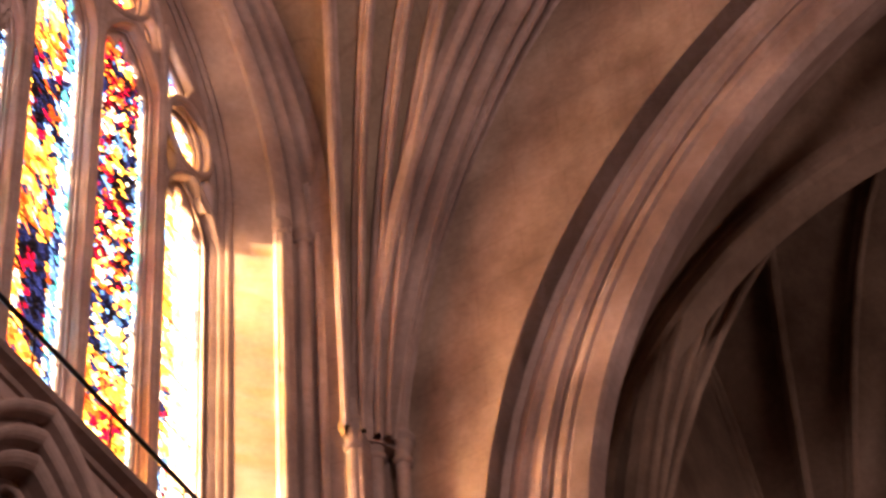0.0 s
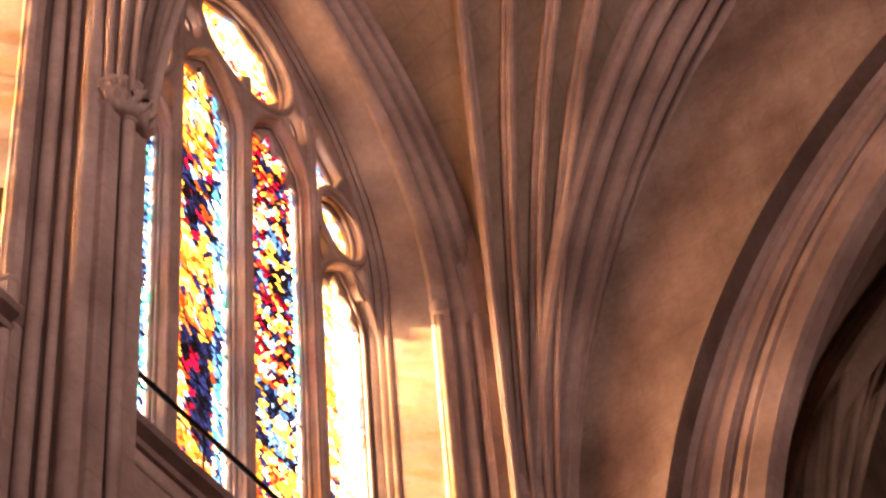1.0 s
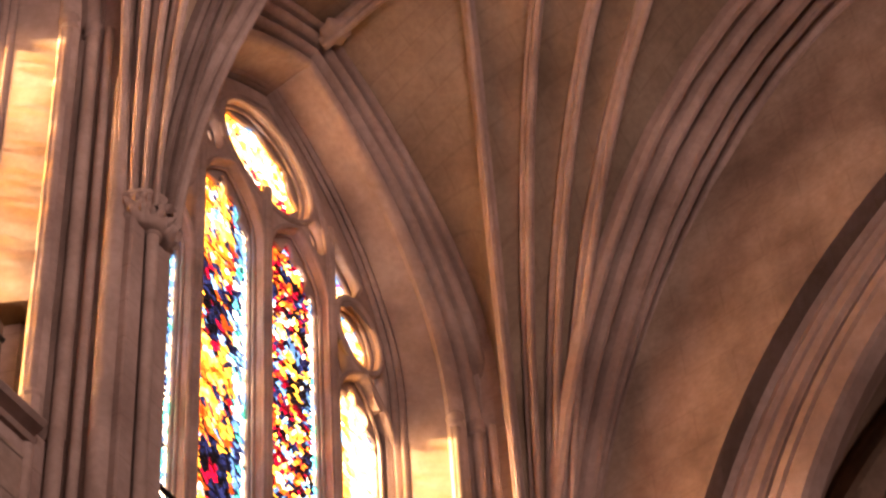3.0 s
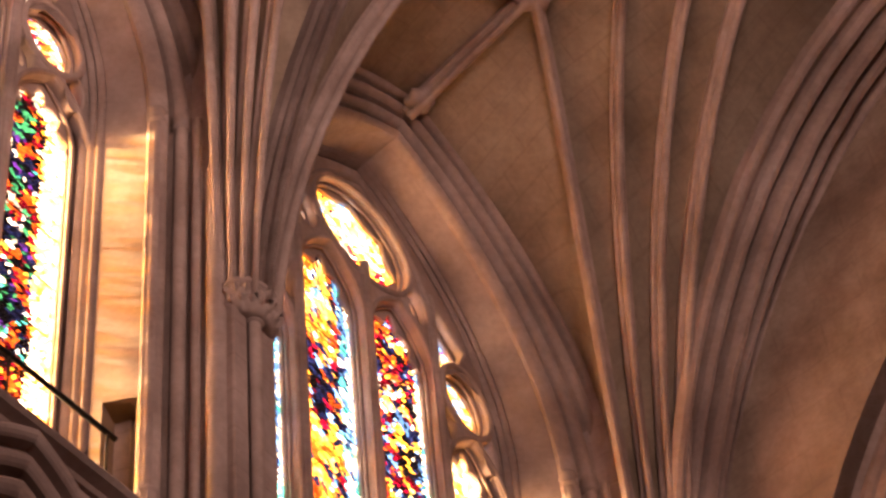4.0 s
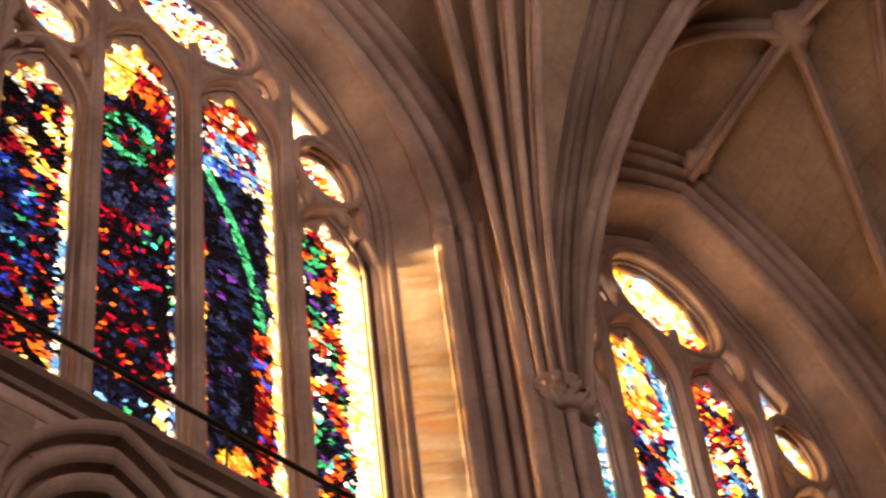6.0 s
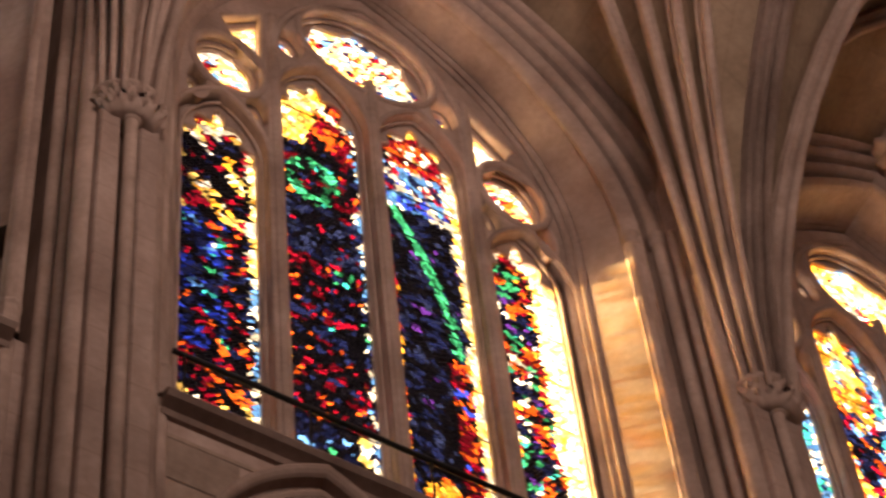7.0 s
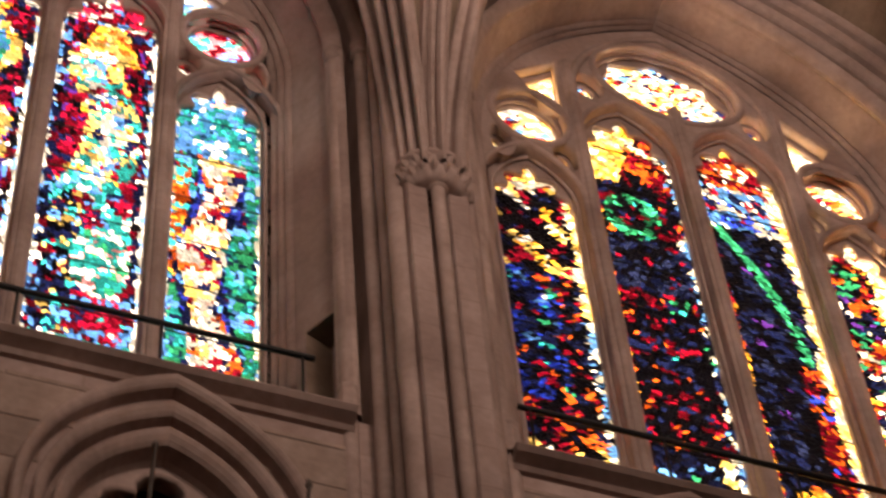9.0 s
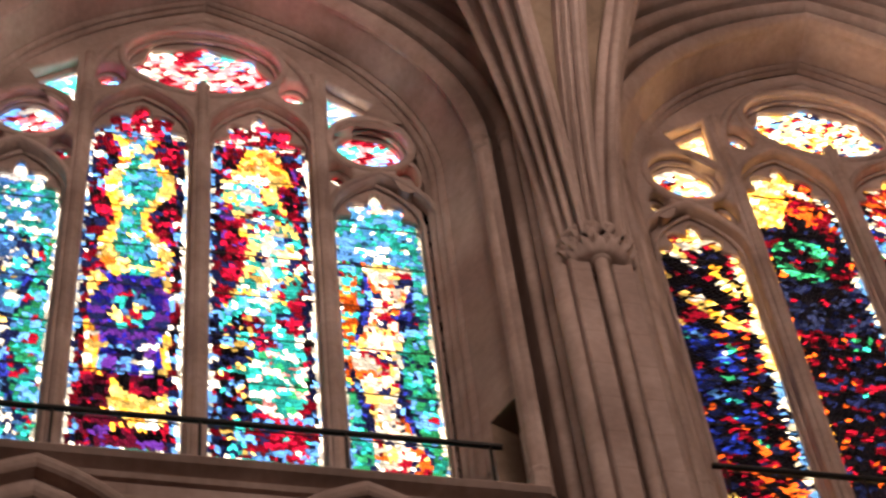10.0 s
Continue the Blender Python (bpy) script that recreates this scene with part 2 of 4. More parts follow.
def capped(rows):
    v, f = strips(rows, True)
    k = len(rows[0])
    return v, f + [tuple(range(k)), tuple(range(len(v) - k, len(v)))]


# string course on top of the wall: a moulded band between the piers
STRING = [(0.40, 19.62), (0.34, 19.64), (0.31, 19.70), (0.35, 19.74), (0.35, 19.78), (0.24, 19.84), (0.20, 19.90), (0.22, 19.97), (0.28, 20.0), (1.45, 20.0), (1.45, 19.86), (0.40, 19.86)]
STRING = [(y + (0.2 if y < 1 else 0), 20.2 - 0.62 * (20.0 - z)) for y, z in STRING]
for c in CENTRES:
    rows = [[Vector((c + x, y, z)) for y, z in STRING] for x in (-2.62, 0, 2.62)]
    ob = thing("string_course", mesh_of("string_course", *capped(rows), LIME), wall_north, "moulded limestone ledge")
    ob.location = -wall_north.location


# ---------------------------------------------------------------- clerestory windows
def rel_apex(n):
    return CROWN + (0.75 * n if n > 0 else 0.12 * n)


A0 = 2.56
front = [(0.80, 0.40), (0.78, 0.30)] + roll((0.76, 0.31), (0.67, 0.33), 1.1, 6) + [(0.665, 0.58), (0.60, 0.62), (0.595, 0.50)] + roll((0.585, 0.40), (0.46, 0.43), 1.0, 6) + [(0.455, 0.66), (0.375, 0.70), (0.36, 0.60)] + roll((0.345, 0.50), (0.215, 0.53), 1.1, 7) + [(0.21, 0.82), (0.12, 0.84), (0.115, 0.66)] + roll((0.11, 0.57), (-0.04, 0.635), 1.05, 8) + [(-0.02, 0.69), (0.0, 0.69)]
PANEL = [(0.0, 0.69), (-0.24, 1.06)]
inner = [(-0.24, 1.06), (-0.20, 1.07), (-0.20, 1.10)] + roll((-0.235, 1.09), (-0.30, 1.12), 1.0, 6) + [(-0.25, 1.145), (-0.25, 1.17)] + roll((-0.285, 1.155), (-0.345, 1.19), 1.0, 6) + [(-0.29, 1.215), (-0.29, 1.24)] + roll((-0.33, 1.23), (-0.39, 1.27), 1.0, 6) + [(-0.34, 1.31), (-0.34, 1.40), (-0.43, 1.41), (-0.43, 1.62)]
DOOR = (0.05, 0.75, 21.98, 21.99)   # passage mouth in the splay: from, to (shares of its width), shoulder, peak


def lancet(cx, half, spring, top, base, lobes=2.5, depth=0.15):
    """Outline of a light with a pointed head of scalloped foils."""
    curve = whole_arch(half, spring, top, None, 24)
    n = len(curve) - 1
    pts = [(cx + half, base)]
    for i, (x, z) in enumerate(curve):
        u = 1 - abs(2 * i / n - 1)
        d = depth * (1 - abs(math.sin(math.pi * lobes * u))) * min(1.0, u * 6)
        pts.append((cx + x - d * (1 if i < n / 2 else -1) * (1 - 0.6 * u), z - d * (0.3 + 0.7 * u)))
    return pts + [(cx - half, base)]


def oval(cx, cz, rx, rz, n=20, lobes=0, depth=0.0):
    out = []
    for i in range(n):
        t = 2 * math.pi * i / n
        k = 1 - depth * abs(math.sin(lobes * t / 2)) if lobes else 1
        out.append((cx + rx * k * math.cos(t), cz + rz * k * math.sin(t)))
    return out


LIGHTS = [(-1.69, 0.41, 26.05, 26.84), (-0.585, 0.475, 27.5, 28.34), (0.585, 0.475, 27.5, 28.34), (1.69, 0.41, 26.05, 26.84)]
EYES = [(0.0, 29.20, 0.76, 0.76), (-1.66, 27.60, 0.34, 0.50), (1.66, 27.60, 0.34, 0.50)]
SPANDRELS = [[(s * x, z) for x, z in ((1.25, 27.90), (1.25, 29.05), (1.72, 28.56), (1.48, 28.15))] for s in (-1, 1)]
SMALL = [(s * x, z, rx, rz) for s in (-1, 1) for x, z, rx, rz in ((0.93, 28.82, 0.12, 0.16), (1.335, 27.02, 0.085, 0.16), (2.0, 27.05, 0.07, 0.18))]
GLASS_BASE = 20.75


WHITE, AMBER, GOLD, FLAME, RUBY, NAVY, AZURE, TEAL, GREEN, VIOLET, BLACK = (
    (1.0, 0.92, 0.78), (0.85, 0.36, 0.03), (0.95, 0.62, 0.15), (0.55, 0.075, 0.008), (0.16, 0.002, 0.010), (0.004, 0.006, 0.030),
    (0.07, 0.22, 0.55), (0.015, 0.42, 0.38), (0.012, 0.19, 0.08), (0.05, 0.012, 0.13), (0.0012, 0.001, 0.002))


class Glazier:
    """Random numbers that hold over neighbouring panes, so that they form patches of one colour."""

    def __init__(self, seed, patch, loose):
        self.own, self.seed, self.patch, self.loose, self.x, self.z, self.free = random.Random(seed), seed, patch, loose, 0.0, 0.0, False

    def aim(self, x, z, free):
        self.x, self.z, self.free = x, z, free

    def uniform(self, a, b):
        return self.own.uniform(a, b)

    def random(self):
        if self.free or self.own.random() < self.loose:
            return self.own.random()
        bend = noise.noise_vector((self.x * 3.1, self.z * 3.1, self.seed))
        i, k = math.floor((self.x + 0.10 * bend.x) / self.patch[0]), math.floor((self.z + 0.10 * bend.y) / self.patch[1])
        return (math.sin(i * 127.1 + k * 311.7 + self.seed * 74.7) * 43758.5453) % 1.0


def head_width(a, spring, apex, z):
    """Half the width of a pointed light at a height."""
    h = apex - spring
    d = (h * h - a * a) / (2 * a)
    return a if z < spring else max(0.05, math.sqrt(max(0.0, (a + d) ** 2 - (z - spring) ** 2)) - d)


def choice(rng, table):
    r = rng.random() * sum(w for _, w in table)
    for c, w in table:
        r -= w
        if r <= 0:
            return c
    return table[-1][0]


def colour_one(k, u, v, z, rng):
    """Amber and orange glass with blue borders: window beside the end wall."""
    if u > 0.90:
        return choice(rng, [(WHITE, 6), (AZURE, 3), (TEAL, 1)])
    if u > 0.76 and k < 2:
        return choice(rng, [(AZURE, 5), (TEAL, 2), (NAVY, 3), (WHITE, 2)])
    if k == 3:
        return choice(rng, [(WHITE, 7), (GOLD, 4)]) if u > 0.50 else choice(rng, [(WHITE, 5), (GOLD, 5), (AMBER, 4), (FLAME, 2), (AZURE, 1)]) if z > 23.5 else choice(rng, [(WHITE, 3), (AZURE, 2), (AMBER, 3), (NAVY, 2), (RUBY, 1)])
    f = noise.noise((u * 2.6 + k * 5, z * 0.75, 3.1))
    if k == 2:
        return choice(rng, [(RUBY, 7), (FLAME, 4), (WHITE, 1), (AZURE, 2), (AMBER, 3), (GOLD, 1), (NAVY, 3), (BLACK, 3)]) if f > -0.15 and z > 24 else choice(rng, [(AZURE, 4), (NAVY, 5), (AMBER, 3), (WHITE, 1), (BLACK, 4)]) if z > 23 else choice(rng, [(AMBER, 6), (FLAME, 3), (RUBY, 2), (NAVY, 1), (GOLD, 2)])
    if f > 0.06:
        return choice(rng, [(AMBER, 6), (GOLD, 3), (FLAME, 4), (WHITE, 1), (NAVY, 1.5), (AZURE, 1)])
    if f < -0.16:
        return choice(rng, [(BLACK, 5), (NAVY, 4), (RUBY, 1)])
    return choice(rng, [(FLAME, 3), (NAVY, 4), (AMBER, 4), (RUBY, 2), (AZURE, 1), (BLACK, 1)])


def colour_two(k, u, v, z, rng):
    """Dark navy and ruby glass with bright borders."""
    rough = 0.07 * noise.noise((u * 3 + k, z * 4.5, 4.4))
    if u + rough > (0.86, 0.91, 0.86, 0.66)[k]:
        if k == 1 or k == 0 and v < 0.55:
            return choice(rng, [(WHITE, 4), (AZURE, 4), (NAVY, 2), (BLACK, 2)])
        return choice(rng, [(WHITE, 6), (GOLD, 5), (AMBER, 1)])
    f = noise.noise((u * 2.4 + k * 7.3, z * 0.9, 8.8))
    g = noise.noise((u * 5.0 + k * 3.3, z * 2.2, 2.2))
    if v + rough > (0.90, 0.94, 0.95, 0.93)[k]:
        return choice(rng, [(WHITE, 6), (GOLD, 4), (AMBER, 2), (RUBY, 2)])
    if k == 0:
        flow = abs(math.sin(3.0 * (v * 7.0 + u * 1.6)))
        if v > 0.66:
            return choice(rng, [(GOLD, 4), (WHITE, 2), (AMBER, 2), (BLACK, 3)]) if flow > 0.80 and g > -0.2 else choice(rng, [(BLACK, 10), (RUBY, 3), (NAVY, 1)])
        if v > 0.30:
            return choice(rng, [((0.012, 0.03, 0.34), 5), (AZURE, 1.2), (NAVY, 4), (BLACK, 4), (TEAL, 0.5), (WHITE, 0.3)]) if flow > 0.60 and u < 0.62 else choice(rng, [(BLACK, 9), (NAVY, 4), (FLAME, 1.6), (RUBY, 2), (GREEN, 0.6)])
        return choice(rng, [(GOLD, 5), (WHITE, 2), (AMBER, 2), (BLACK, 3)]) if g > 0.05 and v < 0.2 else choice(rng, [(BLACK, 8), (RUBY, 2), (FLAME, 1.6), (NAVY, 2)])
    if k == 1:
        if v > 0.82:
            return choice(rng, [(GOLD, 6), (AMBER, 3), (WHITE, 2)]) if u < 0.50 + 1.5 * (v - 0.9) else choice(rng, [(RUBY, 6), (FLAME, 2), (BLACK, 3)])
        curl = ((u - 0.46) / 0.26) ** 2 + ((v - 0.735) / 0.055) ** 2
        if 0.35 < curl < 1.15 and (u < 0.62 or v > 0.73):
            return choice(rng, [(GREEN, 5), ((0.03, 0.42, 0.22), 2), (TEAL, 1), (BLACK, 3)])
        if u < 0.14:
            return choice(rng, [(FLAME, 5), (AMBER, 4), (RUBY, 3), (BLACK, 4)])
        if v < 0.20:
            return choice(rng, [(GOLD, 5), (WHITE, 2), (BLACK, 2)]) if u > 0.76 or (u < 0.32 and v < 0.10) else choice(rng, [(NAVY, 4), (BLACK, 8), (GREEN, 1), (AZURE, 0.8)])
        if 0.55 < v < 0.68:
            return choice(rng, [(NAVY, 5), (BLACK, 6), ((0.008, 0.011, 0.035), 4), (RUBY, 1)])
        return choice(rng, [(RUBY, 3.5), (BLACK, 12), (FLAME, 0.9), (NAVY, 2)]) if f > -0.2 else choice(rng, [(BLACK, 12), (NAVY, 3), (GREEN, 1.2), (RUBY, 1.5), (TEAL, 0.4)])
    if k == 2:
        if v > 0.88:
            return choice(rng, [(RUBY, 6), (FLAME, 3), (BLACK, 2), (WHITE, 1)])
        if v > 0.77:
            return choice(rng, [(WHITE, 4), (AZURE, 4), (NAVY, 3), ((0.012, 0.03, 0.34), 2), (RUBY, 1)])
        bow = 0.10 + 0.66 * math.sin(min(1.0, max(0.0, (0.80 - v) / 0.34)) * math.pi / 2)
        if abs(u - bow) < 0.055 and 0.46 < v:
            return choice(rng, [((0.03, 0.42, 0.20), 5), (GREEN, 3), (BLACK, 1)])
        if u < 0.16:
            return choice(rng, [(FLAME, 5), (AMBER, 5), (RUBY, 3), (BLACK, 3)]) if v < 0.62 else choice(rng, [(RUBY, 3), (BLACK, 4), (FLAME, 1)])
        if v < 0.22 and ((u - 0.45) / 0.2) ** 2 + ((v - 0.14) / 0.05) ** 2 < 1:
            return choice(rng, [(AMBER, 4), (FLAME, 4), (GOLD, 2), (BLACK, 2)])
        if u > 0.66 and v < 0.45:
            return choice(rng, [(RUBY, 4), (FLAME, 3), (BLACK, 3), ((0.012, 0.03, 0.34), 1)])
        return choice(rng, [(BLACK, 15), (NAVY, 5), ((0.008, 0.011, 0.035), 3), (VIOLET, 0.6)])
    if u < 0.18:
        return choice(rng, [(RUBY, 4), (BLACK, 4), (FLAME, 2), (AMBER, 1)])
    return choice(rng, [(RUBY, 5), (FLAME, 4), (AMBER, 1.5), (BLACK, 3)]) if g > 0.08 or v < 0.25 and u > 0.3 else choice(rng, [(BLACK, 6), (NAVY, 5), (GREEN, 4), (WHITE, 1.3), (VIOLET, 1.5), (TEAL, 1)])


def colour_three(k, u, v, z, rng):
    """Teal, ruby and gold glass with pale blue borders."""
    if u > 0.92:
        return choice(rng, [(WHITE, 9), (AZURE, 2)])
    if u < 0.08:
        return choice(rng, [(WHITE, 5), (AZURE, 4), (NAVY, 4)])
    if k in (1, 2) and v < 0.145:
        return choice(rng, [(TEAL, 5), (AZURE, 4), (WHITE, 2), (NAVY, 2), (GREEN, 1)]) if v > 0.05 else choice(rng, [(TEAL, 2), (RUBY, 3), (GOLD, 1), (BLACK, 4), (WHITE, 1)])
    if k in (0, 3):
        if v > 0.93:
            return choice(rng, [(WHITE, 5), (AZURE, 2), ((0.8, 0.3, 0.2), 1)])
        if v > 0.76:
            return choice(rng, [(TEAL, 6), (AZURE, 4), (WHITE, 1 if k else 4), ((0.02, 0.10, 0.22), 3)])
        mid = 0.47 + 0.10 * math.sin(v * 11.0)
        if abs(u - mid) < 0.19 - 0.05 * math.sin(v * 23.0) and v > 0.16:
            return choice(rng, [(WHITE, 5), (GOLD, 3), (FLAME, 2), (RUBY, 1.5), ((0.9, 0.45, 0.35), 2), (NAVY, 0.8)]) if k else choice(rng, [(AZURE, 5), (WHITE, 3), (NAVY, 3), (TEAL, 3), (GOLD, 0.8)])
        if abs(u - mid) < 0.24 and v > 0.16:
            return choice(rng, [(NAVY, 6), ((0.012, 0.02, 0.2), 3), (AZURE, 1)])
        if v < 0.16:
            return choice(rng, [(WHITE, 4), (GOLD, 2), (FLAME, 2), (AZURE, 2)]) if u < 0.5 and v < 0.10 else choice(rng, [(AZURE, 4), (TEAL, 4), (GREEN, 3), (NAVY, 1)])
        if u < 0.24 and 0.40 < v < 0.72:
            return choice(rng, [(FLAME, 4), (AMBER, 3), (TEAL, 2), (NAVY, 1)])
        return choice(rng, [(TEAL, 5), (GREEN, 4), (NAVY, 2), (AZURE, 3), (RUBY, 0.8 if k else 2)])
    ground = [(RUBY, 9), ((0.40, 0.005, 0.03), 3), (BLACK, 4), (VIOLET, 1.5), (NAVY, 2), (AZURE, 0.5)]
    if v > 0.90:
        return choice(rng, [(RUBY, 5), (WHITE, 3), (AZURE, 3), (NAVY, 2), ((0.5, 0.006, 0.03), 3)])
    if u < 0.15 or u > 0.85:
        return choice(rng, [(RUBY, 4), (NAVY, 4), (AZURE, 2), (BLACK, 3), (WHITE, 0.8)])
    if k == 1:
        if v > 0.53:
            wide = 0.24 + 0.09 * math.sin(v * 34.0 + 0.6)
            off = abs(u - 0.50 - 0.04 * math.sin(v * 26.0))
            if off < wide * 0.55:
                return choice(rng, [(TEAL, 5), (GREEN, 3), (AZURE, 3), ((0.02, 0.10, 0.22), 2), (GOLD, 1.5)])
            return choice(rng, [(GOLD, 6), (AMBER, 4), (WHITE, 1), (FLAME, 1)]) if off < wide else choice(rng, ground)
        disc = math.hypot((u - 0.52) / 0.36, (v - 0.445) / 0.085)
        if disc < 1 and v > 0.36:
            return choice(rng, [(AZURE, 3), (NAVY, 3), (TEAL, 2), (RUBY, 2), (GOLD, 1)]) if disc < 0.52 else choice(rng, [((0.012, 0.01, 0.24), 6), (VIOLET, 4), (NAVY, 3)])
        if v > 0.30:
            return choice(rng, [(NAVY, 4), ((0.012, 0.01, 0.24), 3), (AZURE, 2), (WHITE, 1.2), (VIOLET, 2)]) if 0.28 < u < 0.78 else choice(rng, [(GOLD, 4), (AMBER, 3), (WHITE, 2), (FLAME, 1)])
        if abs(v - 0.245 - 0.03 * math.sin(u * 7.0)) < 0.032 and u > 0.38:
            return choice(rng, [(GOLD, 6), (AMBER, 3), (WHITE, 1)])
        return choice(rng, [(BLACK, 8), ((0.05, 0.002, 0.01), 5), (VIOLET, 2), (RUBY, 2), (AMBER, 0.6)])
    if abs(v - 0.44 - 0.045 * math.sin(u * 7.5 - 1.2)) < 0.022:
        return choice(rng, [(TEAL, 7), (AZURE, 1), (WHITE, 2)])
    if v > 0.80:
        return choice(rng, [(GOLD, 6), (AMBER, 3), (FLAME, 2), (WHITE, 1)]) if abs(u - 0.52) < 0.30 - 1.8 * (v - 0.80) else choice(rng, ground)
    if v > 0.47:
        sway = u - 0.50 - 0.14 * math.sin((v - 0.5) * 15.0)
        if abs(sway) < 0.11:
            return choice(rng, [(WHITE, 5), (TEAL, 3), (AZURE, 2), (GOLD, 2), (RUBY, 1)])
        if abs(sway) < 0.27:
            return choice(rng, [(TEAL, 6), (GOLD, 5), (WHITE, 1), (AMBER, 3), (RUBY, 2), (NAVY, 2)])
        return choice(rng, ground)
    dome = math.hypot((u - 0.62) / 0.26, (v - 0.31) / 0.075)
    if dome < 1:
        return choice(rng, [(TEAL, 5), (WHITE, 3), (GREEN, 2), ((0.8, 0.3, 0.3), 2)])
    if u < 0.42:
        return choice(rng, [(GOLD, 3), (RUBY, 4), (BLACK, 4), (NAVY, 4), (AZURE, 2), (TEAL, 2)])
    return choice(rng, [(RUBY, 7), ((0.40, 0.005, 0.03), 3), (AZURE, 2), (TEAL, 2), (WHITE, 1), (NAVY, 3)])


def mosaic(name, x0, x1, z0, z1, size, paint, rng, lean=0.0, strength=1.0, clear=2.0, cluster=0.0, edge=None):
    """Small irregular panes of coloured glass in lead, set askew by lean degrees; paint(u, v, z) gives a colour."""
    ca, sa = math.cos(radians(lean)), math.sin(radians(lean))
    long, short = size * 1.25, size * 0.82
    cx, cz = (x0 + x1) / 2, (z0 + z1) / 2
    reach = math.hypot(x1 - x0, z1 - z0) / 2 + size
    ni, nk = int(2 * reach / long) + 1, int(2 * reach / short) + 1
    seed = rng.uniform(0, 90)
    grid = {}

    def knot(i, k):
        if (i, k) not in grid:
            p, q = (i - ni / 2 + 0.5 * (k % 2) + rng.uniform(-0.36, 0.36)) * long, (k - nk / 2 + rng.uniform(-0.36, 0.36)) * short
            x, z = cx + p * ca - q * sa, cz + p * sa + q * ca
            n = noise.noise_vector((x * 1.1 + seed, z * 1.1, seed))
            grid[(i, k)] = (x + n.x * 0.09, z + n.y * 0.09)
        return grid[(i, k)]

    verts, faces, cols, open_pane, got = [], [], [], [], {}
    g = 0.10
    for k in range(nk):
        for i in range(ni):
            mx, mz = cx + (i - ni / 2 + 0.5) * long * ca - (k - nk / 2) * short * sa, cz + (i - ni / 2 + 0.5) * long * sa + (k - nk / 2) * short * ca
            if not (x0 - 0.2 < mx < x1 + 0.2 and z0 - 0.2 < mz < z1 + 0.2):
                continue
            q = [knot(i, k), knot(i + 1, k), knot(i + 1, k + 1), knot(i, k + 1)]
            mx, mz = sum(p[0] for p in q) / 4, sum(p[1] for p in q) / 4
            if not (x0 - 0.03 < mx < x1 + 0.03 and z0 - 0.03 < mz < z1 + 0.03):
                continue
            at = min(1.0, max(0.0, 0.5 + (mx - cx) / (2 * edge(mz)) if edge else (mx - x0) / (x1 - x0)))
            rng.aim(mx, mz, at > clear)
            c = paint(at, (mz - z0) / (z1 - z0), mz)
            near = got.get((i, k - 1)) if rng.random() < 0.5 else got.get((i - 1, k))
            if near and 0.14 < at < 0.82 and rng.random() < cluster:
                c = near
            got[(i, k)] = c
            open_pane.append(at > clear and sum(c) > 1.2)
            w = 1.0 if open_pane[-1] else 0.18 + 1.25 * rng.random() ** 1.4
            b = len(verts)
            verts += [(p[0] + (mx - p[0]) * g, 0.0, p[1] + (mz - p[1]) * g) for p in q] + [(p[0], -0.004, p[1]) for p in q]
            faces.append((b, b + 1, b + 2, b + 3))
            faces += [(b + j, b + (j + 1) % 4, b + 4 + (j + 1) % 4, b + 4 + j) for j in range(4)]
            cols.append(tuple(min(1.0, v * w * (1.0 if open_pane[-1] else strength)) for v in c))
            cols += [BLACK] * 4
    me = mesh_of(name, verts, faces, OPAL)
    me.materials.append(LEAD)
    me.materials.append(GLASS)
    me.polygons.foreach_set("material_index", [(2 if open_pane[i // 5] else 0) if i % 5 == 0 else 1 for i in range(len(faces))])
    layer = me.color_attributes.new("pane_colour", "FLOAT_COLOR", "CORNER")
    flat = np.repeat(np.array([(*c, 1.0) for c in cols], dtype=np.float32), 4, axis=0)
    layer.data.foreach_set("color", flat.ravel())
    return me


